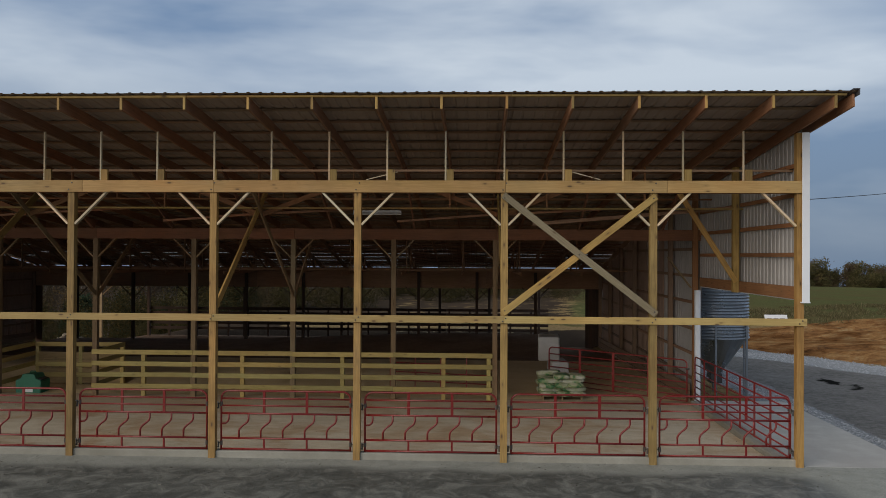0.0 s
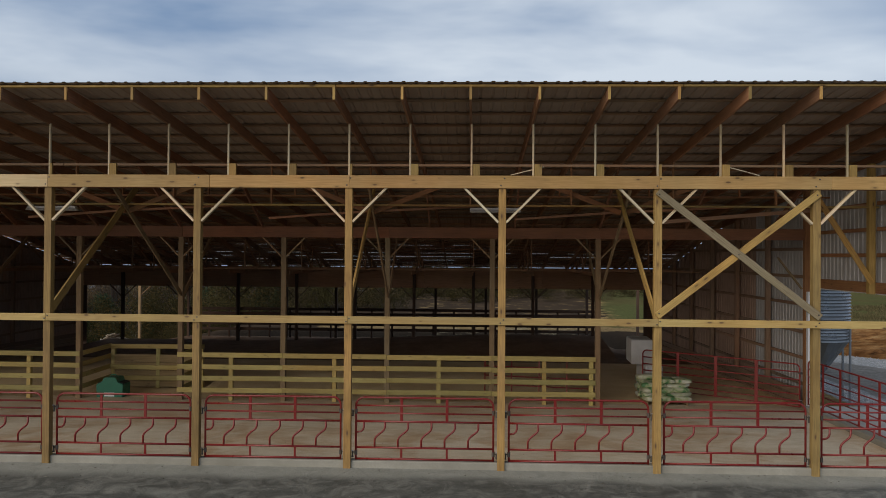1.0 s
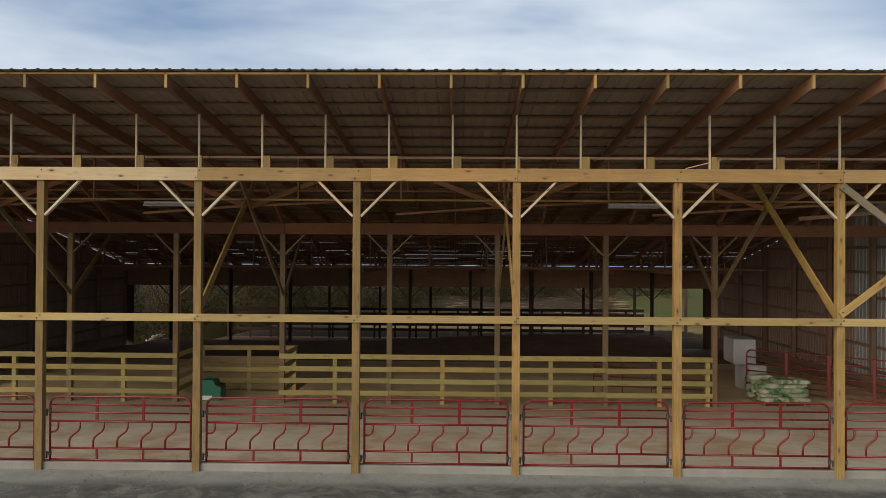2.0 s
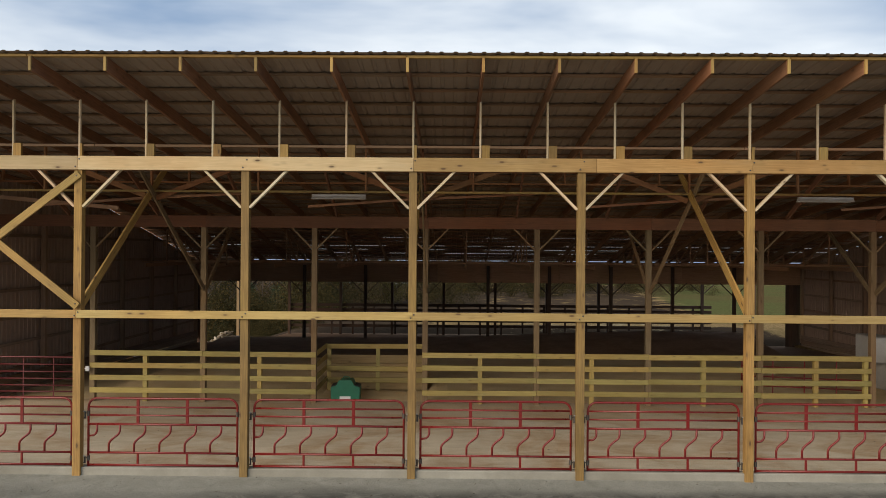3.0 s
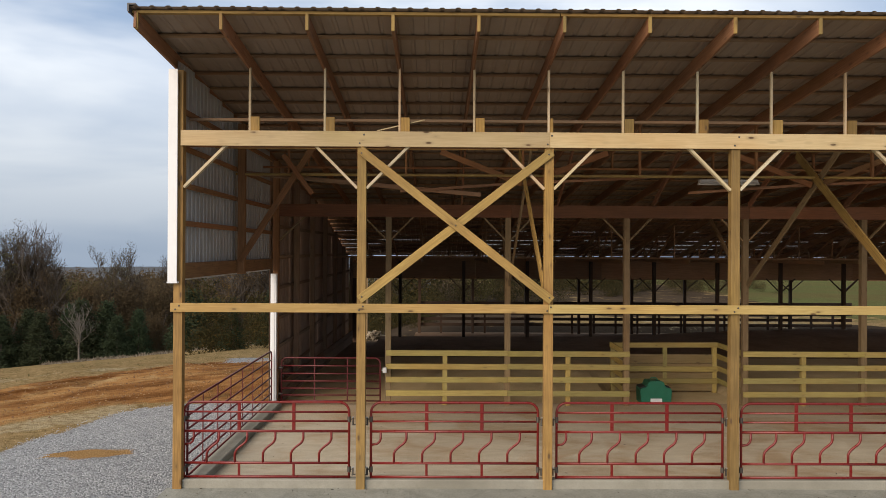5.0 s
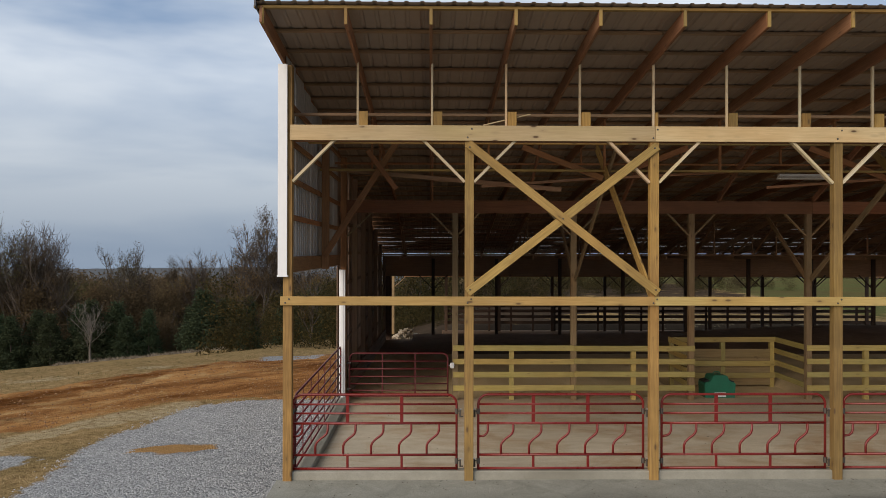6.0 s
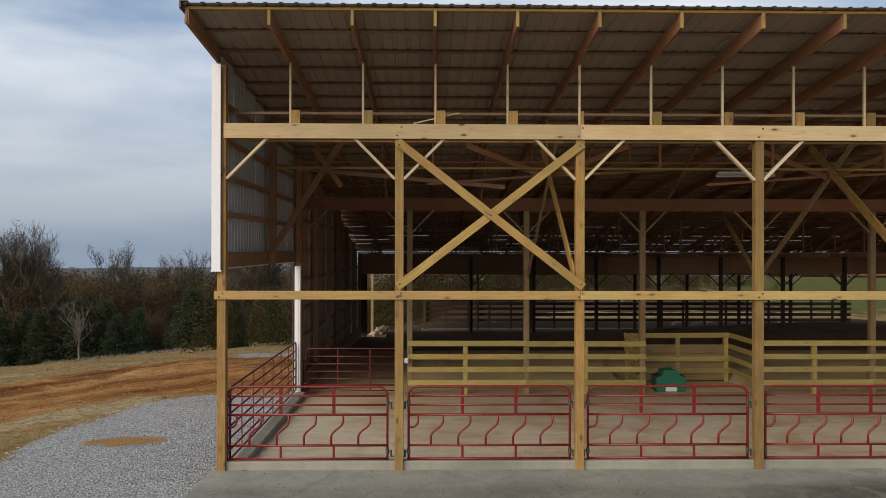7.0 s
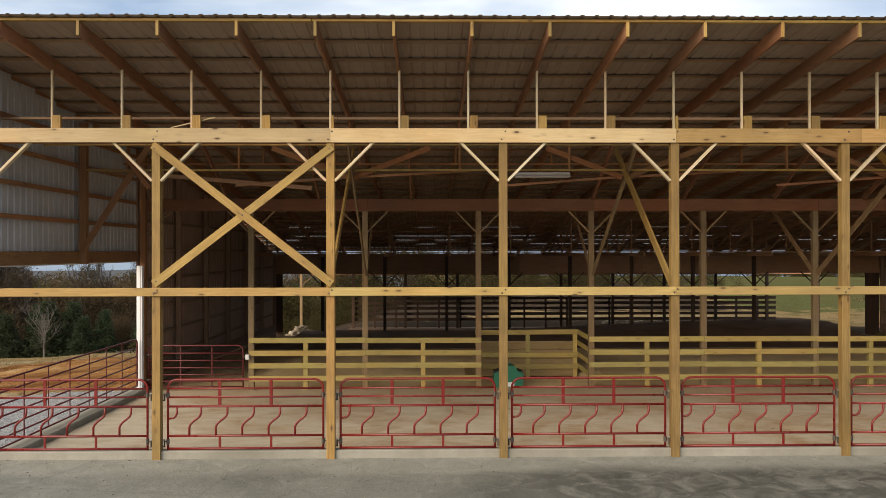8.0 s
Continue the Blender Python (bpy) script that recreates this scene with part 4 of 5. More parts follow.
# ---------------------------------------------------------------- side walls
def side_wall(name, x, out, label):
    """A side wall at x; out is the sign of the outward direction. The front part hangs over an opening."""
    w = holder(name, label, "wall", kind="structure")
    face = x + out * 0.05
    for k in range(8):
        y0 = 0.02 + 0.86 * k
        top = roof_z(y0 + 0.86) + 0.2
        bm = ribbed_bm(0.87, 0.2142, 0.030, 0.022, top - 3.31)
        ob = part("wall_sheet", bm, M["panel"], w)
        m = Matrix(((0, 0, out, face + 0.003 * (k % 2)), (1, 0, 0, y0), (0, 1, 0, 3.31), (0, 0, 0, 1)))
        ob.matrix_basis = m
    for k in range(20):
        y0 = 6.92 + 0.88 * k
        top = roof_z(y0 + 0.88) + 0.15
        bm = ribbed_bm(0.89, 0.2192, 0.030, 0.022, top + 0.3)
        # sheets nearest the east opening stay light; the rest carry painted shade
        ob = part("wall_sheet", bm, M["panel"] if out > 0 and k < 5 else M["panel_shaded"], w)
        ob.matrix_basis = Matrix(((0, 0, out, face + 0.003 * (k % 2)), (1, 0, 0, y0), (0, 1, 0, -0.3), (0, 0, 0, 1)))
    inx = x - out * 0.02
    board("skirt_board", (inx, 0.16, 3.44), (inx, 6.8, 3.44), 0.042, 0.26, M["girt"], w)
    for z in (4.22, 4.84, 5.45, 6.05):
        board("girt", (inx, 0.16, z), (inx, 3.4, z), 0.045, 0.09, M["girt"], w)
        board("girt", (inx, 3.58, z), (inx, 6.8, z), 0.045, 0.09, M["girt"], w)
    board("hanging_post", (x - out * 0.12, 3.5, 3.29), (x - out * 0.12, 3.5, roof_z(3.5)), 0.145, 0.145, M["girt"] if out < 0 else M["pine"], w)
    board("drip_trim", (face, 0.1, 3.295), (face, 6.82, 3.295), 0.07, 0.025, M["white_trim"], w)
    for k in range(7):
        y = 7.05 + 2.85 * k
        board("wall_post", (x - out * 0.1, y, -0.4), (x - out * 0.1, y, roof_z(y)), 0.145, 0.145, M["girt"] if k < 1 else M["wall_timber"], w)
    for z in (0.5, 1.25, 2.0, 2.8, 3.6, 4.4):
        board("girt", (inx, 7.2, z), (inx, 24.1, z), 0.045, 0.09, M["wall_timber"], w)
    for z in (0.0, 0.22, 0.44):
        board("kick_board", (x - out * 0.19, 7.3, z - 0.15), (x - out * 0.19, 24.0, z - 0.55), 0.04, 0.2, M["wall_timber"], w)
    # white jamb where the full wall begins
    jx = x - out * 0.09
    bm = box_bm(jx - 0.075, jx + 0.075, 6.78, 6.915, -0.3, 3.19, 0.008)
    box_bm(jx - 0.03, jx + 0.03, 6.768, 6.778, -0.3, 3.19, 0.0, bm)
    part("door_jamb", bm, M["white_trim"], w, "white folded steel door jamb")
    # white corner trim on the front edge
    c = x + out * 0.09
    bm = box_bm(c - 0.075, c + 0.075, -0.075, -0.052, 3.27, 6.70, 0.004)
    box_bm(c + out * 0.055 - 0.012, c + out * 0.055 + 0.012, -0.05, 0.16, 3.27, 6.70, 0.0, bm)
    box_bm(c - 0.085, c + 0.085, -0.08, 0.0, 3.245, 3.27, 0.0, bm)
    part("corner_trim", bm, M["white_trim"], w, "white folded steel corner trim")
    return w


side_wall("wall_west", 0.1, -1, "grey ribbed metal side wall hung on brown girts")
side_wall("wall_east", 30.37, 1, "grey ribbed metal side wall hung on brown girts")

# ---------------------------------------------------------------- gates
TUBE = 0.021


def feeder_gate():
    """A red creep gate: three close rails on top, curved slant bars below."""
    g = holder("feeder_gate", "red tubular steel feeder gate with curved slant bars", "gate", "gates along the barn front")
    L, b, t, r = 2.74, 0.055, 1.295, 0.16
    path = [(0, 0, b), (0, 0, t - r)] + arc(r, t - r, r, 180, 90)[1:] + arc(L - r, t - r, r, 90, 0) + [(L, 0, b)]
    part("gate_frame", tube_bm(path, TUBE), M["red"], g, smooth=True)
    for z in (1.135, 0.985, 0.82, 0.30, 0.075):
        part("gate_rail", tube_bm([(0.01, 0, z), (L - 0.01, 0, z)], TUBE * (1.0 if z in (0.82, 0.30, 0.075) else 0.8)), M["red"], g, smooth=True)
    for f in (0.333, 0.664):
        part("gate_stay", box_bm(f * L - 0.028, f * L + 0.028, -0.012, 0.012, 0.82, t, 0.004), M["red"], g)
        part("gate_stay", box_bm(f * L - 0.02, f * L + 0.02, -0.012, 0.012, 0.075, 0.30, 0.004), M["red"], g)
    for k in range(5):
        x = (0.212 + 0.170 * k) * L
        d = 0.205
        p = [(x, 0, 0.82), (x, 0, 0.70)]
        p += [(x - 0.02, 0, 0.648), (x - 0.06, 0, 0.61), (x - d / 2, 0, 0.58), (x - d + 0.06, 0, 0.545), (x - d + 0.02, 0, 0.50), (x - d, 0, 0.45), (x - d, 0, 0.30)]
        part("slant_bar", tube_bm(p, TUBE * 0.95), M["red"], g, smooth=True)
    x = 0.058 * L
    part("slant_bar", tube_bm([(x, 0, 0.82), (x, 0, 0.70), (x - 0.02, 0, 0.65), (x - 0.06, 0, 0.615), (0.0, 0, 0.60)], TUBE * 0.95), M["red"], g, smooth=True)
    for x, s in ((0, -1), (L, 1)):
        for z in (1.02, 0.20):
            bm = tube_bm([(x, 0, z - 0.045), (x, 0, z + 0.045)], 0.031)
            tube_bm([(x, 0, z), (x + s * 0.075, 0, z)], 0.012, 6, bm)
            tube_bm([(x + s * 0.062, 0, z - 0.10), (x + s * 0.062, 0, z + 0.03)], 0.017, 6, bm)
            tube_bm([(x + s * 0.062, 0, z - 0.09), (x + s * 0.11, 0, z - 0.09)], 0.012, 6, bm)
            hinge = part("hinge", bm, M["hinge"], g, "dark zinc hinge pin and bracket")
            part("nut", tube_bm([(x + s * 0.05, -0.02, z + 0.035), (x + s * 0.085, -0.02, z + 0.035)], 0.013, 6), M["zinc"], hinge, "bright zinc nut")
    return g


first_gate = feeder_gate()
first_gate.location = (0.15, 0.14, 0.0)
for k in range(1, 10):
    made = copy_thing(first_gate, pose(BAY * k + 0.16, 0.14, 0.0))
    if k == 9:
        made.scale.x = 0.965
first_gate.scale.x = 0.985


def tube_gate(p0, p1, bottom, top, bars, stays, label, material, wide_stays=True):
    """A plain tubular gate from p0 to p1 (x, y), with its own bars and flat stays."""
    g = holder("tube_gate", label, "gate")
    dx, dy = p1[0] - p0[0], p1[1] - p0[1]
    L = math.hypot(dx, dy)
    g.matrix_basis = pose(p0[0], p0[1], 0, 0, 0, math.degrees(math.atan2(dy, dx)))
    r = 0.14
    path = [(0, 0, bottom), (0, 0, top - r)] + arc(r, top - r, r, 180, 90)[1:] + arc(L - r, top - r, r, 90, 0) + [(L, 0, bottom)]
    part("gate_frame", tube_bm(path, TUBE), material, g, smooth=True)
    for k in range(bars):
        z = bottom + 0.02 + (top - bottom - 0.02) * (k / bars) ** 1.12
        part("gate_rail", tube_bm([(0.01, 0, z), (L - 0.01, 0, z)], TUBE * 0.85), material, g, smooth=True)
    for k in range(stays):
        x = L * (k + 1) / (stays + 1)
        w = 0.045 if wide_stays else 0.016
        part("gate_stay", box_bm(x - w, x + w, 0.016, 0.03, bottom, top, 0.003), material, g)
    for z in (bottom + 0.2, top - 0.25):
        part("hinge", tube_bm([(-0.07, 0, z), (0.03, 0, z)], 0.03), M["hinge"], g, "dark zinc hinge")
    return g


tube_gate((0.17, 0.24), (0.17, 6.68), 0.03, 1.27, 6, 6, "long tubular gate in shade-darkened red closing the side opening", M["maroon"], False)
tube_gate((30.26, 0.24), (30.17, 6.68), 0.03, 1.27, 6, 6, "long dark red tubular gate closing the side opening", M["dark_red"])
tube_gate((0.36, 6.98), (2.86, 6.98), -0.05, 1.06, 6, 2, "tubular gate in shade-darkened red between side wall and board fence", M["maroon"], False)
tube_gate((29.95, 6.72), (26.25, 9.70), -0.05, 1.16, 6, 3, "dark red tubular gate standing open across the corner", M["dark_red"])


# ---------------------------------------------------------------- board fences
def board_fence(x0, x1, y, label, posts, zs=(1.175, 0.84, 0.505, 0.165), splits=()):
    f = holder("board_fence", label, "fence")
    for x in posts:
        board("fence_post", (x, y + 0.1, -0.3), (x, y + 0.1, 1.22), 0.12, 0.12, M["fence"], f)
    cuts = [x0, *splits, x1]
    for k, z in enumerate(zs):
        for a, b in zip(cuts, cuts[1:]):
            d = random.uniform(-0.012, 0.012)
            board("fence_board", (a + 0.004, y, z + d), (b - 0.004, y, z + random.uniform(-0.012, 0.012)), 0.036, 0.142, M["fence"], f)
    return f


board_fence(3.0, 9.22, 7.04, "yellowish treated board fence with four rails", (4.5, 7.65), splits=(6.1,))
board_fence(12.12, 24.32, 7.04, "long yellowish treated board fence with four rails", (13.7, 16.75, 19.8, 22.85, 24.2), splits=(15.24, 18.29, 21.34))
back = board_fence(9.2, 12.2, 9.0, "yellowish board fence round a feeding recess", (9.26, 10.72, 12.12), zs=(1.17, 0.50, 0.17))
for x in (9.18, 12.2):
    for z in (1.17, 0.85, 0.52, 0.18):
        board("fence_board", (x, 7.25, z), (x, 9.08, z + 0.01), 0.036, 0.142, M["fence"], back)
backing = holder("recess_backing", "tan dusty plank sheeting behind the feeding recess", "panel")
for j in range(4):
    board("plank", (9.24, 9.06, 0.0 + 0.26 * j), (12.14, 9.06, 0.0 + 0.26 * j), 0.025, 0.25, M["plank"], backing)
latch = holder("gate_latch", "white plastic latch on the fence end", "latch", at=(2.97, 6.98, 0.75))
part("latch_body", box_bm(-0.05, 0.05, -0.03, 0.03, -0.07, 0.07, 0.008), M["label"], latch)
part("latch_bolt", tube_bm([(-0.11, 0, 0.0), (0.06, 0, 0.0)], 0.012), M["zinc"], latch)

rear_fence = holder("rear_fence", "close-boarded fence along the rear lean-to, backlit shade in its colour", "fence")
for k in range(20):
    x = 3.3 + 1.26 * k
    board("fence_post", (x, 31.62, -1.0), (x, 31.62, 0.86), 0.11, 0.11, M["backlit_dark"], rear_fence)
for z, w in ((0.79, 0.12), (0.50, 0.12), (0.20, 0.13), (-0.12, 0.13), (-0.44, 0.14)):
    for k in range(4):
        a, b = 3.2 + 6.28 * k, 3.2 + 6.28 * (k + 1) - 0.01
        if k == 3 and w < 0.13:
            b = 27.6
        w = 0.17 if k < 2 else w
        board("fence_board", (a, 31.54, z), (b, 31.54, z + random.uniform(-0.012, 0.012)), 0.035, w, M["backlit_dark"], rear_fence)
tube_gate((24.34, 7.22), (21.16, 7.95), 0.05, 1.13, 4, 3, "dark red tubular gate folded back behind the board fence", M["dark_red"], False)


# ---------------------------------------------------------------- loose things in the barn
def feeder_tub():
    g = holder("feeder_tub", "green plastic feeder tub with a humped back and white label", "feeder", at=(9.98, 7.32, -0.16))
    prof = [(-0.39, 0.0), (0.39, 0.0), (0.41, 0.37), (0.38, 0.405), (0.27, 0.435), (0.225, 0.48), (0.205, 0.555), (0.16, 0.595), (-0.16, 0.595), (-0.205, 0.555), (-0.225, 0.48), (-0.27, 0.435), (-0.38, 0.405), (-0.41, 0.37)]
    bm = bmesh.new()
    a = [bm.verts.new((x, 0.0, z)) for x, z in prof]
    b = [bm.verts.new((x * 0.95, 0.55, z * 0.97)) for x, z in prof]
    n = len(prof)
    bm.faces.new(a)
    bm.faces.new(b[::-1])
    for i in range(n):
        bm.faces.new((a[(i + 1) % n], a[i], b[i], b[(i + 1) % n]))
    bmesh.ops.recalc_face_normals(bm, faces=bm.faces[:])
    bmesh.ops.bevel(bm, geom=bm.edges[:], offset=0.012, segments=2, affect="EDGES")
    part("tub_body", bm, M["green"], g)
    # solid black plates stand in for the shade inside the feed openings
    for s in (-1, 1):
        bm = box_bm(-0.075, 0.075, 0.07, 0.48, -0.012, 0.014, 0.006)
        bmesh.ops.transform(bm, matrix=pose(s * 0.325, 0, 0.43, 0, s * 16, 0), verts=bm.verts[:])
        part("feed_opening", bm, M["black"], g, "black plate painted as the shaded feed opening")
    bm = tube_bm([(-0.10, 0.27, 0.60), (-0.06, 0.27, 0.645), (0.06, 0.27, 0.645), (0.10, 0.27, 0.60)], 0.016)
    part("handle", bm, M["green"], g)
    part("label_plate", box_bm(-0.15, 0.15, -0.008, 0.004, 0.035, 0.15), M["label"], g, "white label")
    return g


feeder_tub()


def bag_bm(l, w, h, seed):
    bm = bmesh.new()
    bmesh.ops.create_cube(bm, size=1.0)
    bmesh.ops.subdivide_edges(bm, edges=bm.edges[:], cuts=4, use_grid_fill=True)
    rnd = random.Random(seed)
    ox = rnd.uniform(0, 50)
    for v in bm.verts:
        x, y, z = v.co * 2
        f = (1 - abs(x) ** 4 * 0.45) * (1 - abs(y) ** 4 * 0.4)
        v.co = Vector((x * l / 2 * (1 - 0.04 * y * y), y * w / 2 * (1 - 0.05 * x * x), z * h / 2 * f))
        v.co += noise.noise_vector(Vector((v.co.x * 5 + ox, v.co.y * 5, v.co.z * 6))) * 0.025
    return bm


def feed_pallet():
    g = holder("feed_bag_pallet", "wrapped stack of white and green feed bags on a pallet", "feed bags", at=(26.42, 7.85, -0.17))
    for k in range(5):
        board("pallet_slat", (-0.6, -0.55 + 0.275 * k, 0.125), (0.6, -0.55 + 0.275 * k, 0.125), 0.1, 0.022, M["weathered"], g)
    for k in range(3):
        board("pallet_runner", (-0.57 + 0.57 * k, -0.6, 0.06), (-0.57 + 0.57 * k, 0.6, 0.06), 0.04, 0.1, M["weathered"], g)
    n = 0
    for layer in range(5):
        z = 0.20 + 0.128 * layer
        for k in range(5):
            if layer == 4 and k in (0, 4):
                continue
            turn = layer % 2
            ob = part("feed_bag", bag_bm(0.74, 0.47, 0.165, n), M["bag"], g, smooth=True)
            if k < 3:
                at = (-0.42 + 0.42 * k, -0.33)
                rz = 90
            else:
                at = (-0.34 + 0.68 * (k - 3), 0.30)
                rz = 0
            if turn:
                at, rz = (at[0], -at[1]), rz
            ob.matrix_basis = pose(at[0] + random.uniform(-0.03, 0.03), at[1] + random.uniform(-0.03, 0.03), z, random.uniform(-3, 3), random.uniform(-3, 3), rz + random.uniform(-6, 6))
            n += 1
    return g


feed_pallet()


def concrete_block(x, y, z, w, d, h, turn, label):
    """A cast block with worn corners and a lifting groove."""
    bm = box_bm(-w / 2, w / 2, -d / 2, d / 2, 0, h, 0.035)
    bmesh.ops.subdivide_edges(bm, edges=[e for e in bm.edges if e.calc_length() > 0.3], cuts=4, use_grid_fill=True)
    for v in bm.verts:
        v.co += noise.noise_vector(v.co * 5 + Vector((x, y, z))) * 0.008
    box_bm(-0.012, 0.012, -d / 2 - 0.006, -d / 2 + 0.01, 0.03, h - 0.03, 0.0, bm)
    ob = part("concrete_block", bm, M["block"])
    ob.matrix_basis = pose(x, y, z, 0, 0, turn)
    tagged(ob, label, "block", "stacked concrete blocks")


concrete_block(26.60, 10.30, -0.21, 0.58, 1.1, 0.87, 3, "pale grey cast concrete block under another")
concrete_block(26.30, 10.45, 0.66, 0.70, 1.2, 0.80, -4, "pale grey cast concrete block stacked on another")


def strip_light(x):
    g = holder("strip_light", "white enamelled strip light hanging below the rafters", "lamp", "strip lights under the barn roof", at=(x, 3.45, 5.20))
    bm = bmesh.new()
    prof = [(-0.11, 0.0), (-0.045, 0.055), (-0.045, 0.10), (0.045, 0.10), (0.045, 0.055), (0.11, 0.0), (0.105, -0.006), (0.04, 0.045), (-0.04, 0.045), (-0.105, -0.006)]
    a = [bm.verts.new((-0.61, y, z)) for y, z in prof]
    b = [bm.verts.new((0.61, y, z)) for y, z in prof]
    n = len(prof)
    for i in range(n):
        bm.faces.new((a[i], a[(i + 1) % n], b[(i + 1) % n], b[i]))
    bm.faces.new(a[::-1])
    bm.faces.new(b)
    part("reflector", bm, M["lamp"], g)
    for y in (-0.05, 0.05):
        part("tube", tube_bm([(-0.59, y, 0.012), (0.59, y, 0.012)], 0.014), M["label"], g, "unlit white fluorescent tube")
    for s in (-0.45, 0.45):
        part("chain", tube_bm([(s, 0, 0.10), (s, 0.04, 0.19)], 0.006, 5), M["hinge"], g)
    return g


strip_light(10.34)
strip_light(21.30)


# ---------------------------------------------------------------- outside, beside the barn
def feed_bin():
    g = holder("feed_bin", "galvanised corrugated feed bin on steel legs", "feed bin", at=(31.72, 9.9, -0.46))
    R, z0, z1 = 1.06, 2.0, 6.1
    bm = bmesh.new()
    n, rows = 40, 320
    prev = None
    for j in range(rows + 1):
        z = z0 + (z1 - z0) * j / rows
        r = R + 0.02 * math.cos(math.tau * (z - z0) / 0.1025)
        ring = [bm.verts.new((r * math.cos(k * math.tau / n), r * math.sin(k * math.tau / n), z)) for k in range(n)]
        if prev:
            for k in range(n):
                bm.faces.new((prev[k], prev[(k + 1) % n], ring[(k + 1) % n], ring[k]))
        prev = ring
    part("bin_wall", bm, M["bin"], g, "corrugated galvanised wall", smooth=True)

    def cone(name, ra, za, rb, zb, segs=24):
        bm = bmesh.new()
        a = [bm.verts.new((ra * math.cos(k * math.tau / segs), ra * math.sin(k * math.tau / segs), za)) for k in range(segs)]
        b = [bm.verts.new((rb * math.cos(k * math.tau / segs), rb * math.sin(k * math.tau / segs), zb)) for k in range(segs)]
        for k in range(segs):
            bm.faces.new((a[k], a[(k + 1) % segs], b[(k + 1) % segs], b[k]))
        bm.faces.new(a[::-1])
        bm.faces.new(b)
        bmesh.ops.recalc_face_normals(bm, faces=bm.faces[:])
        return part(name, bm, M["bin"], g)

    cone("hopper", 0.2, 0.78, R - 0.02, z0 + 0.01)
    cone("bin_roof", R + 0.03, z1, 0.25, z1 + 0.65)
    cone("lid", 0.27, z1 + 0.65, 0.22, z1 + 0.75)
    part("boot", box_bm(-0.2, 0.2, -0.2, 0.2, 0.48, 0.80, 0.02), M["hinge"], g, "dark steel auger boot")
    part("auger_tube", tube_bm([(0, 0, 0.56), (-1.1, 0.1, 0.85)], 0.07, 10), M["zinc"], g)
    for k in range(6):
        a = math.tau * (k + 0.25) / 6
        x, y = (R + 0.04) * math.cos(a), (R + 0.04) * math.sin(a)
        leg = board("leg", (x, y, -0.02), (x, y, z0 + 0.6), 0.06, 0.05, M["bin"], g)
    part("ring", tube_bm([((R + 0.01) * math.cos(k * math.tau / 32), (R + 0.01) * math.sin(k * math.tau / 32), z0 + 0.01) for k in range(32)], 0.025, 6, closed=True), M["bin"], g)
    return g


feed_bin()

cable = tagged(part("power_cable", tube_bm([(30.62 + 29.4 * t, 6 + 36 * t, 5.64 + 4.0 * t - 0.55 * t * (1 - t)) for t in [k / 16 for k in range(17)]], 0.014, 6), M["cable"]), "thin black power cable leading off from the barn wall", "cable")
pole = holder("utility_pole", "grey wooden utility pole carrying the cable", "pole", at=(60.05, 42.05, ground_z(60, 42)))
part("pole_shaft", tube_bm([(0, 0, -0.3), (0, 0, 11.0)], 0.14, 10, r_end=0.1), M["bark"], pole)
board("crossarm", (-0.9, 0, 10.4), (0.9, 0, 10.4), 0.09, 0.11, M["weathered"], pole)

sx, sy = 46.75, 43.5
plaque = holder("lying_board", "white printed board lying tilted on bare clay", "board", at=(sx, sy, ground_z(sx, sy)))
bm = box_bm(-0.85, 0.85, -0.03, 0.03, 0, 0.5, 0.01)
bmesh.ops.transform(bm, matrix=pose(0, 0, 0.0, -20), verts=bm.verts[:])
part("panel_board", bm, M["plaque"], plaque)
for k in range(3):
    bm = box_bm(-0.7 + 0.5 * k, -0.35 + 0.5 * k, -0.04, -0.031, 0.15, 0.22)
    bmesh.ops.transform(bm, matrix=pose(0, 0, 0.0, -20), verts=bm.verts[:])
    part("print_bar", bm, M["ink"], plaque)
log = part("fallen_log", tube_bm([(56, 41.2, ground_z(56, 41) + 0.5), (58.2, 42.4, ground_z(58, 42) + 1.0), (61, 43.4, ground_z(61, 43) + 1.5)], 0.13, 8, r_end=0.07), M["log"])
tagged(log, "bleached fallen trunk leaning on the weed bank", "log")


# ---------------------------------------------------------------- trees and growth
def limb(bm, rnd, p, d, length, r, level, tips, sides):
    """One limb with its forks."""
    pts = [p]
    for k in range(3):
        d = (d + Vector((rnd.uniform(-1, 1), rnd.uniform(-1, 1), rnd.uniform(-0.4, 0.9))) * 0.16).normalized()
        pts.append(pts[-1] + d * length / 3)
    tube_bm(pts, r, sides, bm, r_end=r * 0.55)
    if level == 0:
        tips.append(pts[-1])
        tips.append(pts[-2])
        return
    for k in range(rnd.choice((3, 4)) if level > 1 else 4):
        q = pts[rnd.choice((1, 2, 2, 3))]
        side = Vector((rnd.uniform(-1, 1), rnd.uniform(-1, 1), rnd.uniform(0.0, 0.9))).normalized()
        limb(bm, rnd, q, (d * 0.75 + side * 0.75).normalized(), length * rnd.uniform(0.5, 0.72), r * 0.5, level - 1, tips, 3)
    limb(bm, rnd, pts[-1], d, length * 0.62, r * 0.55, level - 1, tips, 3)


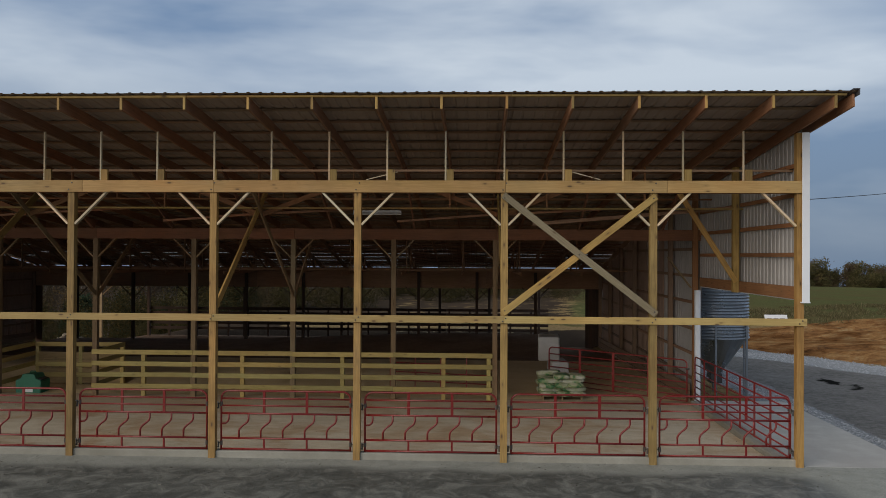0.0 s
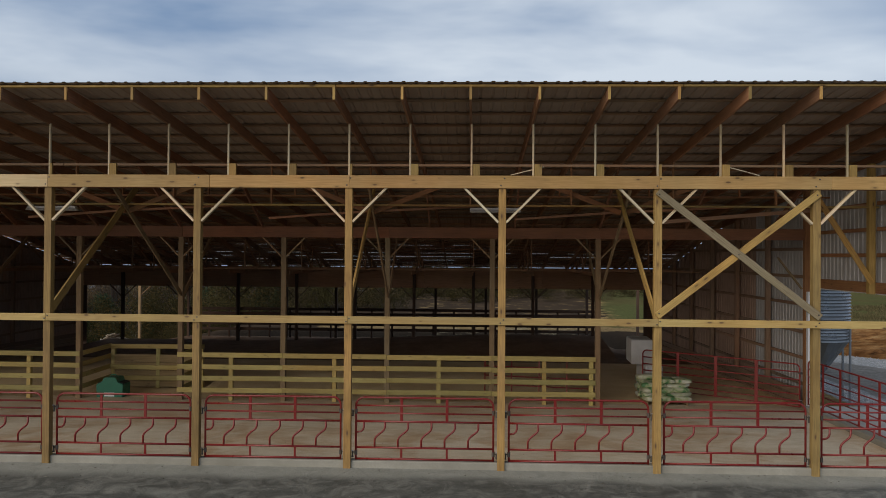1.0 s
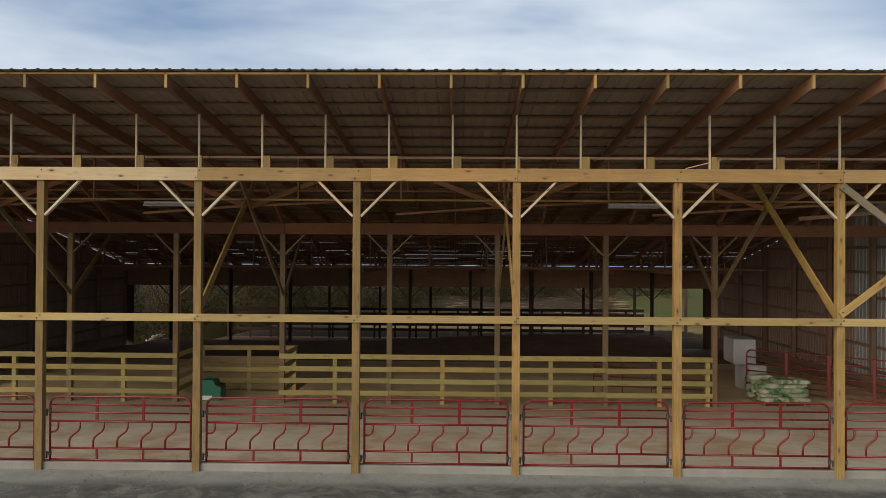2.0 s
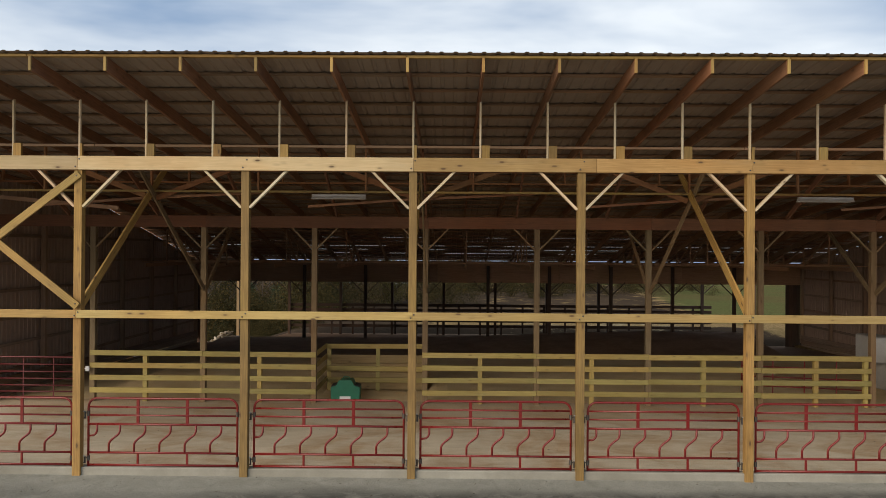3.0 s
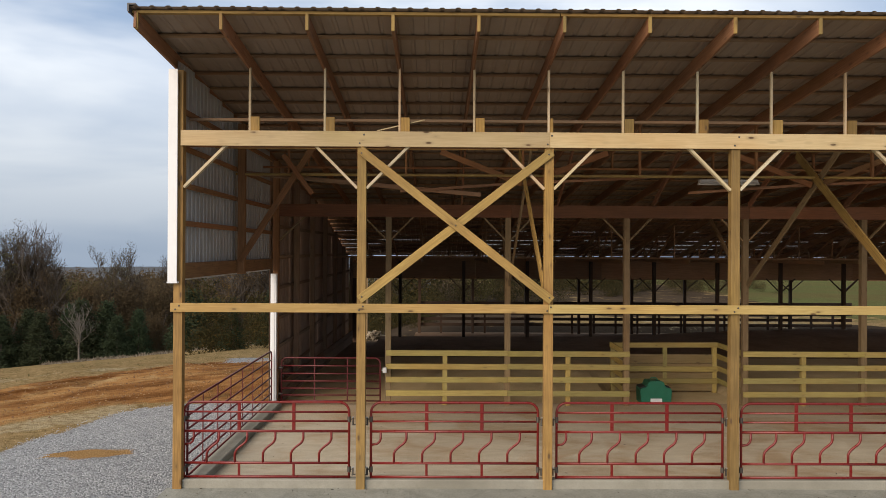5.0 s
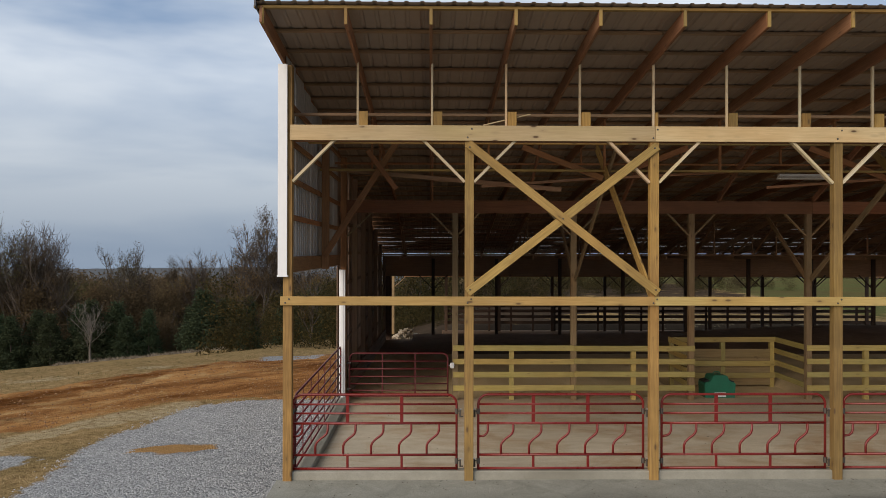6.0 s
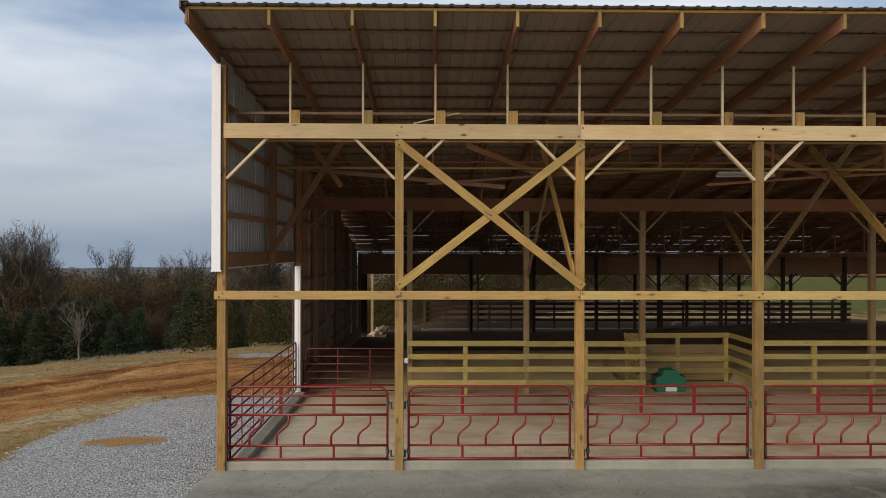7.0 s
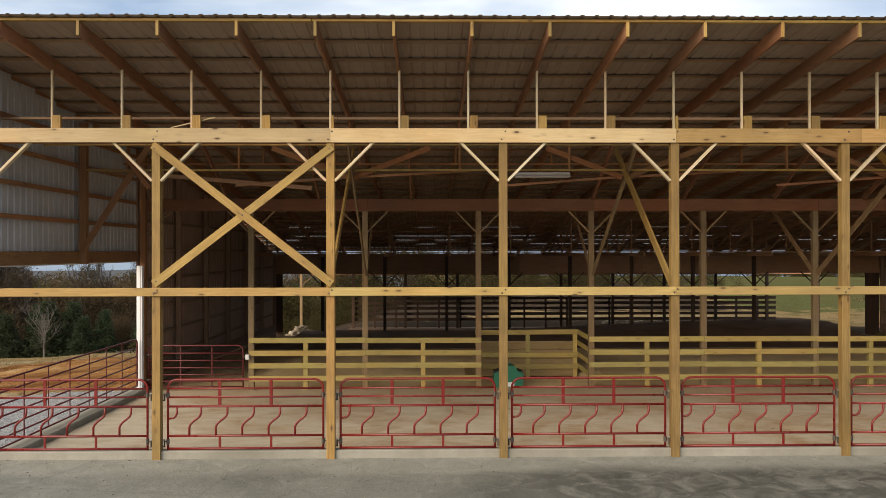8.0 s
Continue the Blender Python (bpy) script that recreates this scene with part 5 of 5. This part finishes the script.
def leaf_cloud(points, rnd, count, spread, size, squash=1.0, slim=0.55, upright=0.0):
    """Many small separate leaves or twig ends round the points."""
    verts, faces = [], []
    for k in range(count):
        c = rnd.choice(points) + Vector((rnd.gauss(0, spread), rnd.gauss(0, spread), rnd.gauss(0, spread * squash)))
        u = Vector((rnd.uniform(-1, 1), rnd.uniform(-1, 1), rnd.uniform(-1, 1) + upright)).normalized()
        w = u.orthogonal().normalized()
        w = (w * math.cos(k) + u.cross(w) * math.sin(k)) * slim
        s = size * rnd.uniform(0.6, 1.4)
        verts += [c - u * s - w * s, c - u * s + w * s, c + u * s]
        faces.append((3 * k, 3 * k + 1, 3 * k + 2))
    me = bpy.data.meshes.new("crown")
    me.from_pydata(verts, [], faces)
    return me


def tree(seed, height, leafs, count, label, bark="bark", spread=0.5, size=0.14, levels=3, category="tree"):
    rnd = random.Random(seed)
    g = holder("tree", label, category)
    bm, tips = bmesh.new(), []
    limb(bm, rnd, Vector((0, 0, -0.4)), Vector((0, 0, 1)), height * 0.42, height * 0.016, levels, tips, 7)
    part("trunk", bm, M[bark], g)
    if leafs:
        me = leaf_cloud(tips, rnd, count, spread, size)
        me.materials.append(M[leafs])
        c = new("crown", me)
        c.parent = g
    return g


def twiggy(seed, height, label, leafs=None, count=0, bark="bark"):
    """A bare tree: limbs that fork into a fan of fine rising twigs, with or without a few last leaves."""
    rnd = random.Random(seed)
    g = holder("tree", label, "tree")
    bm, tips = bmesh.new(), []
    limb(bm, rnd, Vector((0, 0, -0.4)), Vector((0, 0, 1)), height * 0.40, height * 0.014, 3, tips, 6)
    part("trunk", bm, M[bark], g)
    fine, ends = bmesh.new(), []
    for p in tips:
        for _ in range(3):
            d = Vector((rnd.uniform(-1, 1), rnd.uniform(-1, 1), rnd.uniform(0.0, 1.5))).normalized()
            q = p + d * rnd.uniform(0.05, 0.10) * height * 0.5
            e = q + (d + Vector((rnd.uniform(-0.5, 0.5), rnd.uniform(-0.5, 0.5), 0.5))).normalized() * rnd.uniform(0.04, 0.08) * height * 0.5
            tube_bm([p, q, e], 0.018, 3, fine, r_end=0.006)
            ends += [q, e]
    part("twig_crown", fine, M["twig_grey"], g)
    if leafs:
        me = leaf_cloud(ends, rnd, count, 0.14, 0.055)
        me.materials.append(M[leafs])
        new("crown", me).parent = g
    return g


def cedar(seed, height):
    rnd = random.Random(seed)
    g = holder("cedar_tree", "dark green cedar with a ragged conical crown", "tree", "cedars at the wood's edge")
    part("trunk", tube_bm([(0, 0, -0.4), (0, 0, height * 0.9)], height * 0.018, 7, r_end=0.02), M["bark"], g)
    pts = []
    for k in range(220):
        t = rnd.random() ** 1.35
        r = height * 0.27 * (1 - t) ** 0.75 * rnd.uniform(0.35, 1.12)
        a = rnd.uniform(0, math.tau)
        pts.append(Vector((r * math.cos(a), r * math.sin(a), height * (0.05 + 0.95 * t))))
    me = leaf_cloud(pts, rnd, 6500, height * 0.035, height * 0.017)
    me.materials.append(M["needle"])
    c = new("crown", me)
    c.parent = g
    return g


def bushy(seed, height, leafs, label, thin=False):
    """A tree clothed to the ground: many leafy clumps of uneven size on short limbs."""
    rnd = random.Random(seed)
    g = holder("tree", label, "tree")
    bm, tips = bmesh.new(), []
    limb(bm, rnd, Vector((0, 0, -0.3)), Vector((0, 0, 1)), height * 0.36, height * 0.016, 2, tips, 6)
    part("trunk", bm, M["bark"], g)
    pts = []
    for k in range(90):
        t = rnd.random()
        r = height * 0.36 * math.sin(math.pi * (0.3 + 0.63 * t)) ** 0.7 * rnd.uniform(0.2, 1.1)
        a = rnd.uniform(0, math.tau)
        pts.append(Vector((r * math.cos(a), r * math.sin(a), height * (0.03 + 0.93 * t * rnd.uniform(0.85, 1.05)))))
    me = leaf_cloud(pts, rnd, 5200, height * 0.06, height * (0.021 if thin else 0.014), slim=0.22 if thin else 0.6, upright=0.9 if thin else 0.0)
    me.materials.append(M[leafs])
    cr = new("crown", me)
    cr.parent = g
    return g


rng = random.Random(11)
KINDS = [
    twiggy(1, 12.0, "bare grey tree with fine upright twigs"),
    twiggy(14, 12.0, "nearly bare tree with a few grey green leaves", "leaf_olive", 2500),
    tree(3, 11.0, "leaf_olive", 7000, "tree with olive brown late leaves", spread=0.75, size=0.08),
    twiggy(4, 11.0, "half bare tree with thin russet leaves", "leaf_brown", 4000),
    twiggy(17, 12.0, "half bare tree with sparse golden leaves", "leaf_gold", 1500),
    cedar(6, 7.0),
    cedar(7, 8.5),
    tree(8, 5.2, None, 0, "small grey bare tree in front of the cedars", bark="bark_pale", levels=4),
    bushy(21, 8.0, "leaf_brown", "grey brown tree with fine dense twigs", True),
    bushy(22, 7.5, "leaf_olive", "olive brown tree leafy to the ground"),
    bushy(23, 8.0, "leaf_brown", "russet brown tree leafy to the ground"),
]
TALL = [max(v.co.z for c in k.children for v in c.data.vertices) for k in KINDS]


def plant(kind, x, y, scale, wide=1.0):
    src = KINDS[kind]
    m = pose(x, y, ground_z(x, y) - 0.1, 0, 0, rng.uniform(0, 360)) @ Matrix.Diagonal((scale * wide, scale * wide, scale, 1))
    ob = copy_thing(src, m)
    ob.matrix_basis = m
    ob["group"] = "woods round the clearing"
    return ob


def canopy(y):
    """Treetop level of the wood, set along a sight line to fit the camera's view."""
    return 2.75 - 0.028 * y


# wood's edge to the north-west: cedars in front
KINDS[7].matrix_basis = pose(-34.0, 70.0, ground_z(-34, 70)) @ Matrix.Diagonal((1.75, 1.75, 1.35, 1))
for x, y, h, wide in ((-49.5, 74, 6.6, 1.2), (-47.2, 76, 6.9, 1.2), (-44.6, 74, 6.4, 1.3), (-42.6, 76, 7.0, 1.2), (-40.2, 74, 6.2, 1.3), (-38.2, 77, 7.2, 1.2), (-36.0, 75, 7.4, 1.3), (-33.6, 76, 7.0, 1.3), (-31.6, 74, 5.0, 1.4), (-29.6, 75, 5.6, 1.2), (-23.4, 75, 7.4, 1.5), (-21.4, 77, 6.2, 1.4), (-25.4, 77, 5.6, 1.4), (-19.6, 75, 5.0, 1.3), (-11.0, 76, 7.0, 1.3), (-8.0, 78, 6.5, 1.3), (-14.0, 75, 4.6, 1.3), (-52.0, 77, 7.2, 1.2), (-55.0, 75, 6.8, 1.2), (-58.0, 78, 7.4, 1.2)):
    kind = 5 + (round(x * 10) % 2)
    plant(kind, x, y, h / TALL[kind], wide)
for k in range(26):
    x = -58 + 2.3 * k + rng.uniform(-0.9, 0.9)
    kind = rng.choice((8, 9, 10, 10))
    plant(kind, x, 77.5 + rng.uniform(0, 3), rng.uniform(3.5, 6.0) / TALL[kind])
# the brown wood behind, up to its canopy
for k in range(105):
    y = rng.uniform(81, 132)
    x = rng.uniform(-0.66 * (y + 13), 2)
    kind = rng.choice((8, 8, 10, 10, 10, 9))
    plant(kind, x, y, (canopy(y) + rng.uniform(-1.4, 0.5) - ground_z(x, y)) / TALL[kind])
# bare crowns that stand over it, tallest at both ends of the clearing
for x, y, h, kind in ((-48.5, 74, 18.6, 1), (-46.0, 77, 17.6, 1), (-44.2, 74, 16.8, 0), (-42.5, 78, 17.0, 0), (-41.0, 75, 15.2, 3), (-40.4, 79, 13.6, 0), (-47.5, 80, 16.0, 3), (-44.8, 82, 15.5, 3), (-51.5, 76, 18.5, 1), (-54.0, 79, 18.0, 0), (-57.0, 77, 18.0, 3), (-50.0, 83, 17.0, 0),
                     (-34.6, 82, 14.2, 1), (-31.5, 84, 11.8, 0), (-29.6, 86, 12.2, 3), (-28.0, 83, 11.4, 0), (-26.8, 85, 12.4, 4), (-25.4, 86, 12.8, 0), (-24.0, 84, 12.6, 0), (-22.8, 86, 12.2, 3), (-21.4, 83, 12.6, 0), (-20.2, 80, 15.2, 4), (-18.6, 80, 17.2, 3), (-17.0, 81, 17.0, 0), (-15.2, 83, 16.0, 3), (-12.5, 82, 14.5, 0), (-9.5, 84, 13.5, 4), (-6.0, 80, 11.5, 2)):
    plant(kind, x * 1.085, y + 7.4, (h * 1.02 + 1.0) / TALL[kind], 0.85)


def thicket(name, label, material, spots, count, slim, upright, leaf=0.016):
    """A far wood or brake as one mesh: ragged crowns of many small leaves over thin stems."""
    r = random.Random(len(spots))
    verts, faces = [], []
    for x, y, h in spots:
        z = ground_z(x, y) - 0.2
        clumps = []
        for _ in range(26):
            t = r.random()
            d, a = h * 0.4 * math.sin(math.pi * (0.3 + 0.63 * t)) ** 0.7 * r.uniform(0.2, 1.15), r.uniform(0, math.tau)
            clumps.append((x + d * math.cos(a), y + d * math.sin(a), z + h * (0.03 + 0.95 * t * r.uniform(0.8, 1.05))))
        for k in range(count):
            cx, cy, cz = r.choice(clumps)
            c = Vector((cx + r.gauss(0, h * 0.08), cy + r.gauss(0, h * 0.08), cz + r.gauss(0, h * 0.07)))
            u = Vector((r.uniform(-1, 1), r.uniform(-1, 1), r.uniform(-1, 1) + upright)).normalized()
            w = u.orthogonal().normalized() * slim
            s = h * leaf * r.uniform(0.6, 1.5)
            n = len(verts)
            verts += [c - (u + w) * s, c - (u - w) * s, c + u * s]
            faces.append((n, n + 1, n + 2))
    me = bpy.data.meshes.new(name)
    me.from_pydata(verts, [], faces)
    me.materials.append(material)
    tagged(new(name, me), label, "trees", kind="stuff")


def scatter(n, xs, ys, hs):
    return [(rng.uniform(*xs), rng.uniform(*ys), rng.uniform(*hs)) for _ in range(n)]


# growth behind the rear opening
brake = scatter(36, (-14, 15), (44, 66), (3.2, 6.0)) + scatter(44, (12, 30), (60, 92), (2.6, 4.8)) + scatter(34, (27, 46), (64, 104), (1.8, 3.6)) + scatter(16, (-2.5, 4), (34.5, 43), (1.0, 2.4))
thicket("thicket_olive", "olive brown brushwood behind the barn", M["leaf_olive_dim"], brake, 2000, 0.6, 0.0)
thicket("thicket_bare", "grey brown bare brushwood behind the barn", M["leaf_brown"], scatter(8, (-14, 15), (46, 68), (3.5, 6.0)) + scatter(22, (14, 36), (64, 96), (2.4, 4.4)), 1800, 0.22, 0.9)
for k in range(14):
    plant(rng.choice((6, 5, 9, 4)), rng.uniform(-14, 14), rng.uniform(44, 60), rng.uniform(0.4, 0.7))
# far trees beyond the east field
thicket("far_wood_olive", "far line of olive autumn trees", M["leaf_olive"], scatter(36, (116, 190), (224, 246), (3.5, 9.5)), 2200, 0.6, 0.0, 0.034)
thicket("far_wood_brown", "far line of brown autumn trees", M["leaf_brown"], scatter(30, (116, 190), (228, 250), (4.0, 9.5)), 2000, 0.4, 0.6, 0.034)
spots = [(rng.uniform(-150, -8), rng.uniform(136, 230)) for _ in range(100)]
thicket("far_wood_west", "brown wood falling away behind the clearing", M["leaf_brown"], [(x, y, canopy(y) + rng.uniform(-2.0, 0.5) - ground_z(x, y)) for x, y in spots], 1300, 0.5, 0.3, 0.022)


def far_ridge():
    """A low wooded ridge on the horizon, north-west."""
    verts, faces, n = [], [], 160
    for k in range(n + 1):
        a = radians(86 + 62 * k / n)
        top = -52 + 5 * noise.noise((k * 0.06, 1.0, 0.0)) + 1.6 * noise.noise((k * 0.5, 4.0, 0.0))
        for r, z in ((2050, -190), (2350, top - 26), (2550, top), (2900, -200)):
            verts.append((r * math.cos(a), r * math.sin(a), z))
    for k in range(n):
        for j in range(3):
            i = 4 * k + j
            faces.append((i, i + 1, i + 5, i + 4))
    me = bpy.data.meshes.new("backdrop")
    me.from_pydata(verts, [], faces)
    me.materials.append(M["ridge"])
    tagged(new("backdrop", me), "low dark wooded ridge on the horizon", "hill", kind="structure")


far_ridge()
for k, x, y in ((10, -88, 96), (0, -66, 92), (1, -70, 98), (2, -72, 90), (3, -64, 100), (4, -76, 96), (5, -58, 84), (6, -62, 88), (8, -80, 95), (9, -84, 92)):
    KINDS[k].matrix_basis = pose(x, y, ground_z(x, y))


def growth(name, label, category, material, spots, blades, size, tall):
    """Weeds or brush: many thin blades in one mesh."""
    verts, faces = [], []
    r = random.Random(len(name))
    for x, y, rad in spots:
        for _ in range(blades):
            a, d = r.uniform(0, math.tau), rad * r.random() ** 0.6
            px, py = x + d * math.cos(a), y + d * math.sin(a)
            pz = ground_z(px, py) - 0.03
            h = tall * r.uniform(0.35, 1.0) * (1 - 0.6 * d / rad)
            lean = Vector((r.uniform(-1, 1), r.uniform(-1, 1), 0)) * h * 0.7
            w = Vector((r.uniform(-1, 1), r.uniform(-1, 1), 0)).normalized() * size
            b = Vector((px, py, pz))
            k = len(verts)
            verts += [b - w, b + w, b + lean + Vector((0, 0, h))]
            faces.append((k, k + 1, k + 2))
    me = bpy.data.meshes.new(name)
    me.from_pydata(verts, [], faces)
    me.materials.append(material)
    tagged(new(name, me), label, category, kind="stuff")


brush = [(-36 + 1.4 * k + rng.uniform(-0.5, 0.5), 66.5 + rng.uniform(-1, 1) + 0.08 * k, rng.uniform(0.7, 1.5)) for k in range(20)]
growth("brush_row", "low row of cut brush and twigs along the wood", "brush", M["twig"], brush, 170, 0.05, 0.6)
bank = [(x, 43.5 + 0.69 * (x - 48.6) + rng.uniform(-1.0, 12.0), rng.uniform(0.8, 2.4)) for x in [rng.uniform(44, 84) for k in range(150)]]
growth("weed_bank", "rank olive weeds along the field edge", "weeds", M["weed"], bank, 120, 0.05, 0.42)
tuft = [(rng.uniform(-26, -5), rng.uniform(9, 40), rng.uniform(0.2, 0.6)) for k in range(500)]
growth("grass_tufts", "thin dry grass tufts on the slope", "grass", M["leaf_olive"], [t for t in tuft if ground_zones(t[0], t[1])[1] < 0.2], 9, 0.012, 0.22)


straw = [(rng.uniform(-24, -3.5), rng.uniform(-3, 46), rng.uniform(0.25, 0.9)) for k in range(1500)]
straw = [s for s in straw if max(ground_zones(s[0], s[1])[k] for k in (0, 5)) < 0.3 and (ground_zones(s[0], s[1])[1] < 0.5 or rng.random() < 0.07)]
growth("dry_grass", "short dry straw coloured grass in patches", "grass", M["straw"], straw, 26, 0.010, 0.13)


def stones(name, label, area, count, lo, hi, material):
    """Loose crushed stone as one mesh of small uneven lumps."""
    r = random.Random(count)
    verts, faces = [], []
    base = [(0, 0, 0.7), (0.9, 0, 0), (0.2, 0.85, 0.05), (-0.8, 0.35, 0), (-0.55, -0.75, 0.05), (0.45, -0.8, 0)]
    for _ in range(count):
        x, y = area(r)
        z = ground_z(x, y)
        s, a = r.uniform(lo, hi), r.uniform(0, math.tau)
        k = len(verts)
        for vx, vy, vz in base:
            q = r.uniform(0.7, 1.25) * s
            verts.append((x + (vx * math.cos(a) - vy * math.sin(a)) * q, y + (vx * math.sin(a) + vy * math.cos(a)) * q, z + vz * q))
        faces += [(k, k + 1 + i, k + 1 + (i + 1) % 5) for i in range(5)]
    me = bpy.data.meshes.new(name)
    me.from_pydata(verts, [], faces)
    me.materials.append(material)
    tagged(new(name, me), label, "gravel", kind="stuff")


def stone_material():
    g = Graph("crushed_stone", 0.9)
    g.color(g.ramp(g.island(), (0.0, (0.22, 0.23, 0.235)), (0.6, (0.32, 0.33, 0.338)), (1.0, (0.43, 0.44, 0.445))))
    return g.mat


M["stone"] = stone_material()


def west_area(r):
    while True:
        x, y = r.uniform(-5.2, -0.15), r.uniform(-3.0, 9.0)
        z = ground_zones(x, y)
        if r.random() < z[0] and z[5] < 0.4:
            return x, y


def east_area(r):
    while True:
        x, y = r.uniform(33.1, 42), r.uniform(-2.0, 22)
        z = ground_zones(x, y)
        if r.random() < z[0] and z[4] < 0.35:
            return x, y


stones("gravel_west", "loose blue grey crushed stone beside the barn", west_area, 20000, 0.009, 0.025, M["stone"])
stones("gravel_east", "loose grey crushed stone along the drive", east_area, 9000, 0.015, 0.045, M["stone"])


def rubble_pile():
    """Pale broken slabs and chips heaped beside the rear corner."""
    r = random.Random(9)
    bm = bmesh.new()
    for _ in range(260):
        a, d = r.uniform(0, math.tau), r.random() ** 0.7
        x, y = 1.15 + 1.2 * d * math.cos(a), 25.9 + 0.9 * d * math.sin(a)
        z = ground_z(x, y) + 0.75 * (1 - d) * r.random() + 0.04
        c = bmesh.ops.create_cube(bm, size=1.0)
        m = pose(x, y, z, r.uniform(-30, 30), r.uniform(-30, 30), r.uniform(0, 180)) @ Matrix.Diagonal((r.uniform(0.08, 0.5), r.uniform(0.08, 0.24), r.uniform(0.03, 0.09), 1))
        bmesh.ops.transform(bm, matrix=m, verts=c["verts"])
    ob = part("rubble", bm, M["log"])
    tagged(ob, "pale broken slabs and boards heaped behind the barn", "rubble", kind="stuff")


rubble_pile()


def clay_area(r):
    while True:
        x, y = r.uniform(-24, -0.3), r.uniform(5, 24)
        if r.random() < ground_zones(x, y)[1]:
            return x, y


def clod_material():
    g = Graph("clay_clods", 0.95)
    g.color(g.ramp(g.island(), (0.0, (0.13, 0.06, 0.026)), (0.6, (0.20, 0.10, 0.042)), (1.0, (0.32, 0.19, 0.09))))
    return g.mat


stones("clay_clods", "loose clods of orange clay and chips", clay_area, 2600, 0.012, 0.05, clod_material())


def yard_debris():
    """Scraps of straw, chips and grit on the yard slab and barn floor."""
    r = random.Random(77)
    verts, faces = [], []
    for k in range(1500):
        if k % 8:
            x, y = r.uniform(0, 32), -abs(r.gauss(0, 2.2)) + 0.02
            z = -0.09 + 0.02 * y
        else:
            x, y, z = r.uniform(0.5, 30), r.uniform(0.4, 7.2), -0.15
        a, s = r.uniform(0, math.tau), r.uniform(0.006, 0.017)
        l = s * r.choice((1, 1, 2.5))
        u, w = Vector((math.cos(a) * l, math.sin(a) * l, 0)), Vector((-math.sin(a) * s, math.cos(a) * s, 0)) * 0.6
        p = Vector((x, y, z + 0.004))
        n = len(verts)
        verts += [p - u, p - w, p + u, p + w, p + Vector((0, 0, s * 0.5))]
        faces += [(n, n + 1, n + 4), (n + 1, n + 2, n + 4), (n + 2, n + 3, n + 4), (n + 3, n, n + 4)]
    me = bpy.data.meshes.new("yard_debris")
    me.from_pydata(verts, [], faces)
    me.materials.append(M["scrap"])
    tagged(new("yard_debris", me), "scattered chips and straw on the slab and floor", "debris", kind="stuff")


yard_debris()
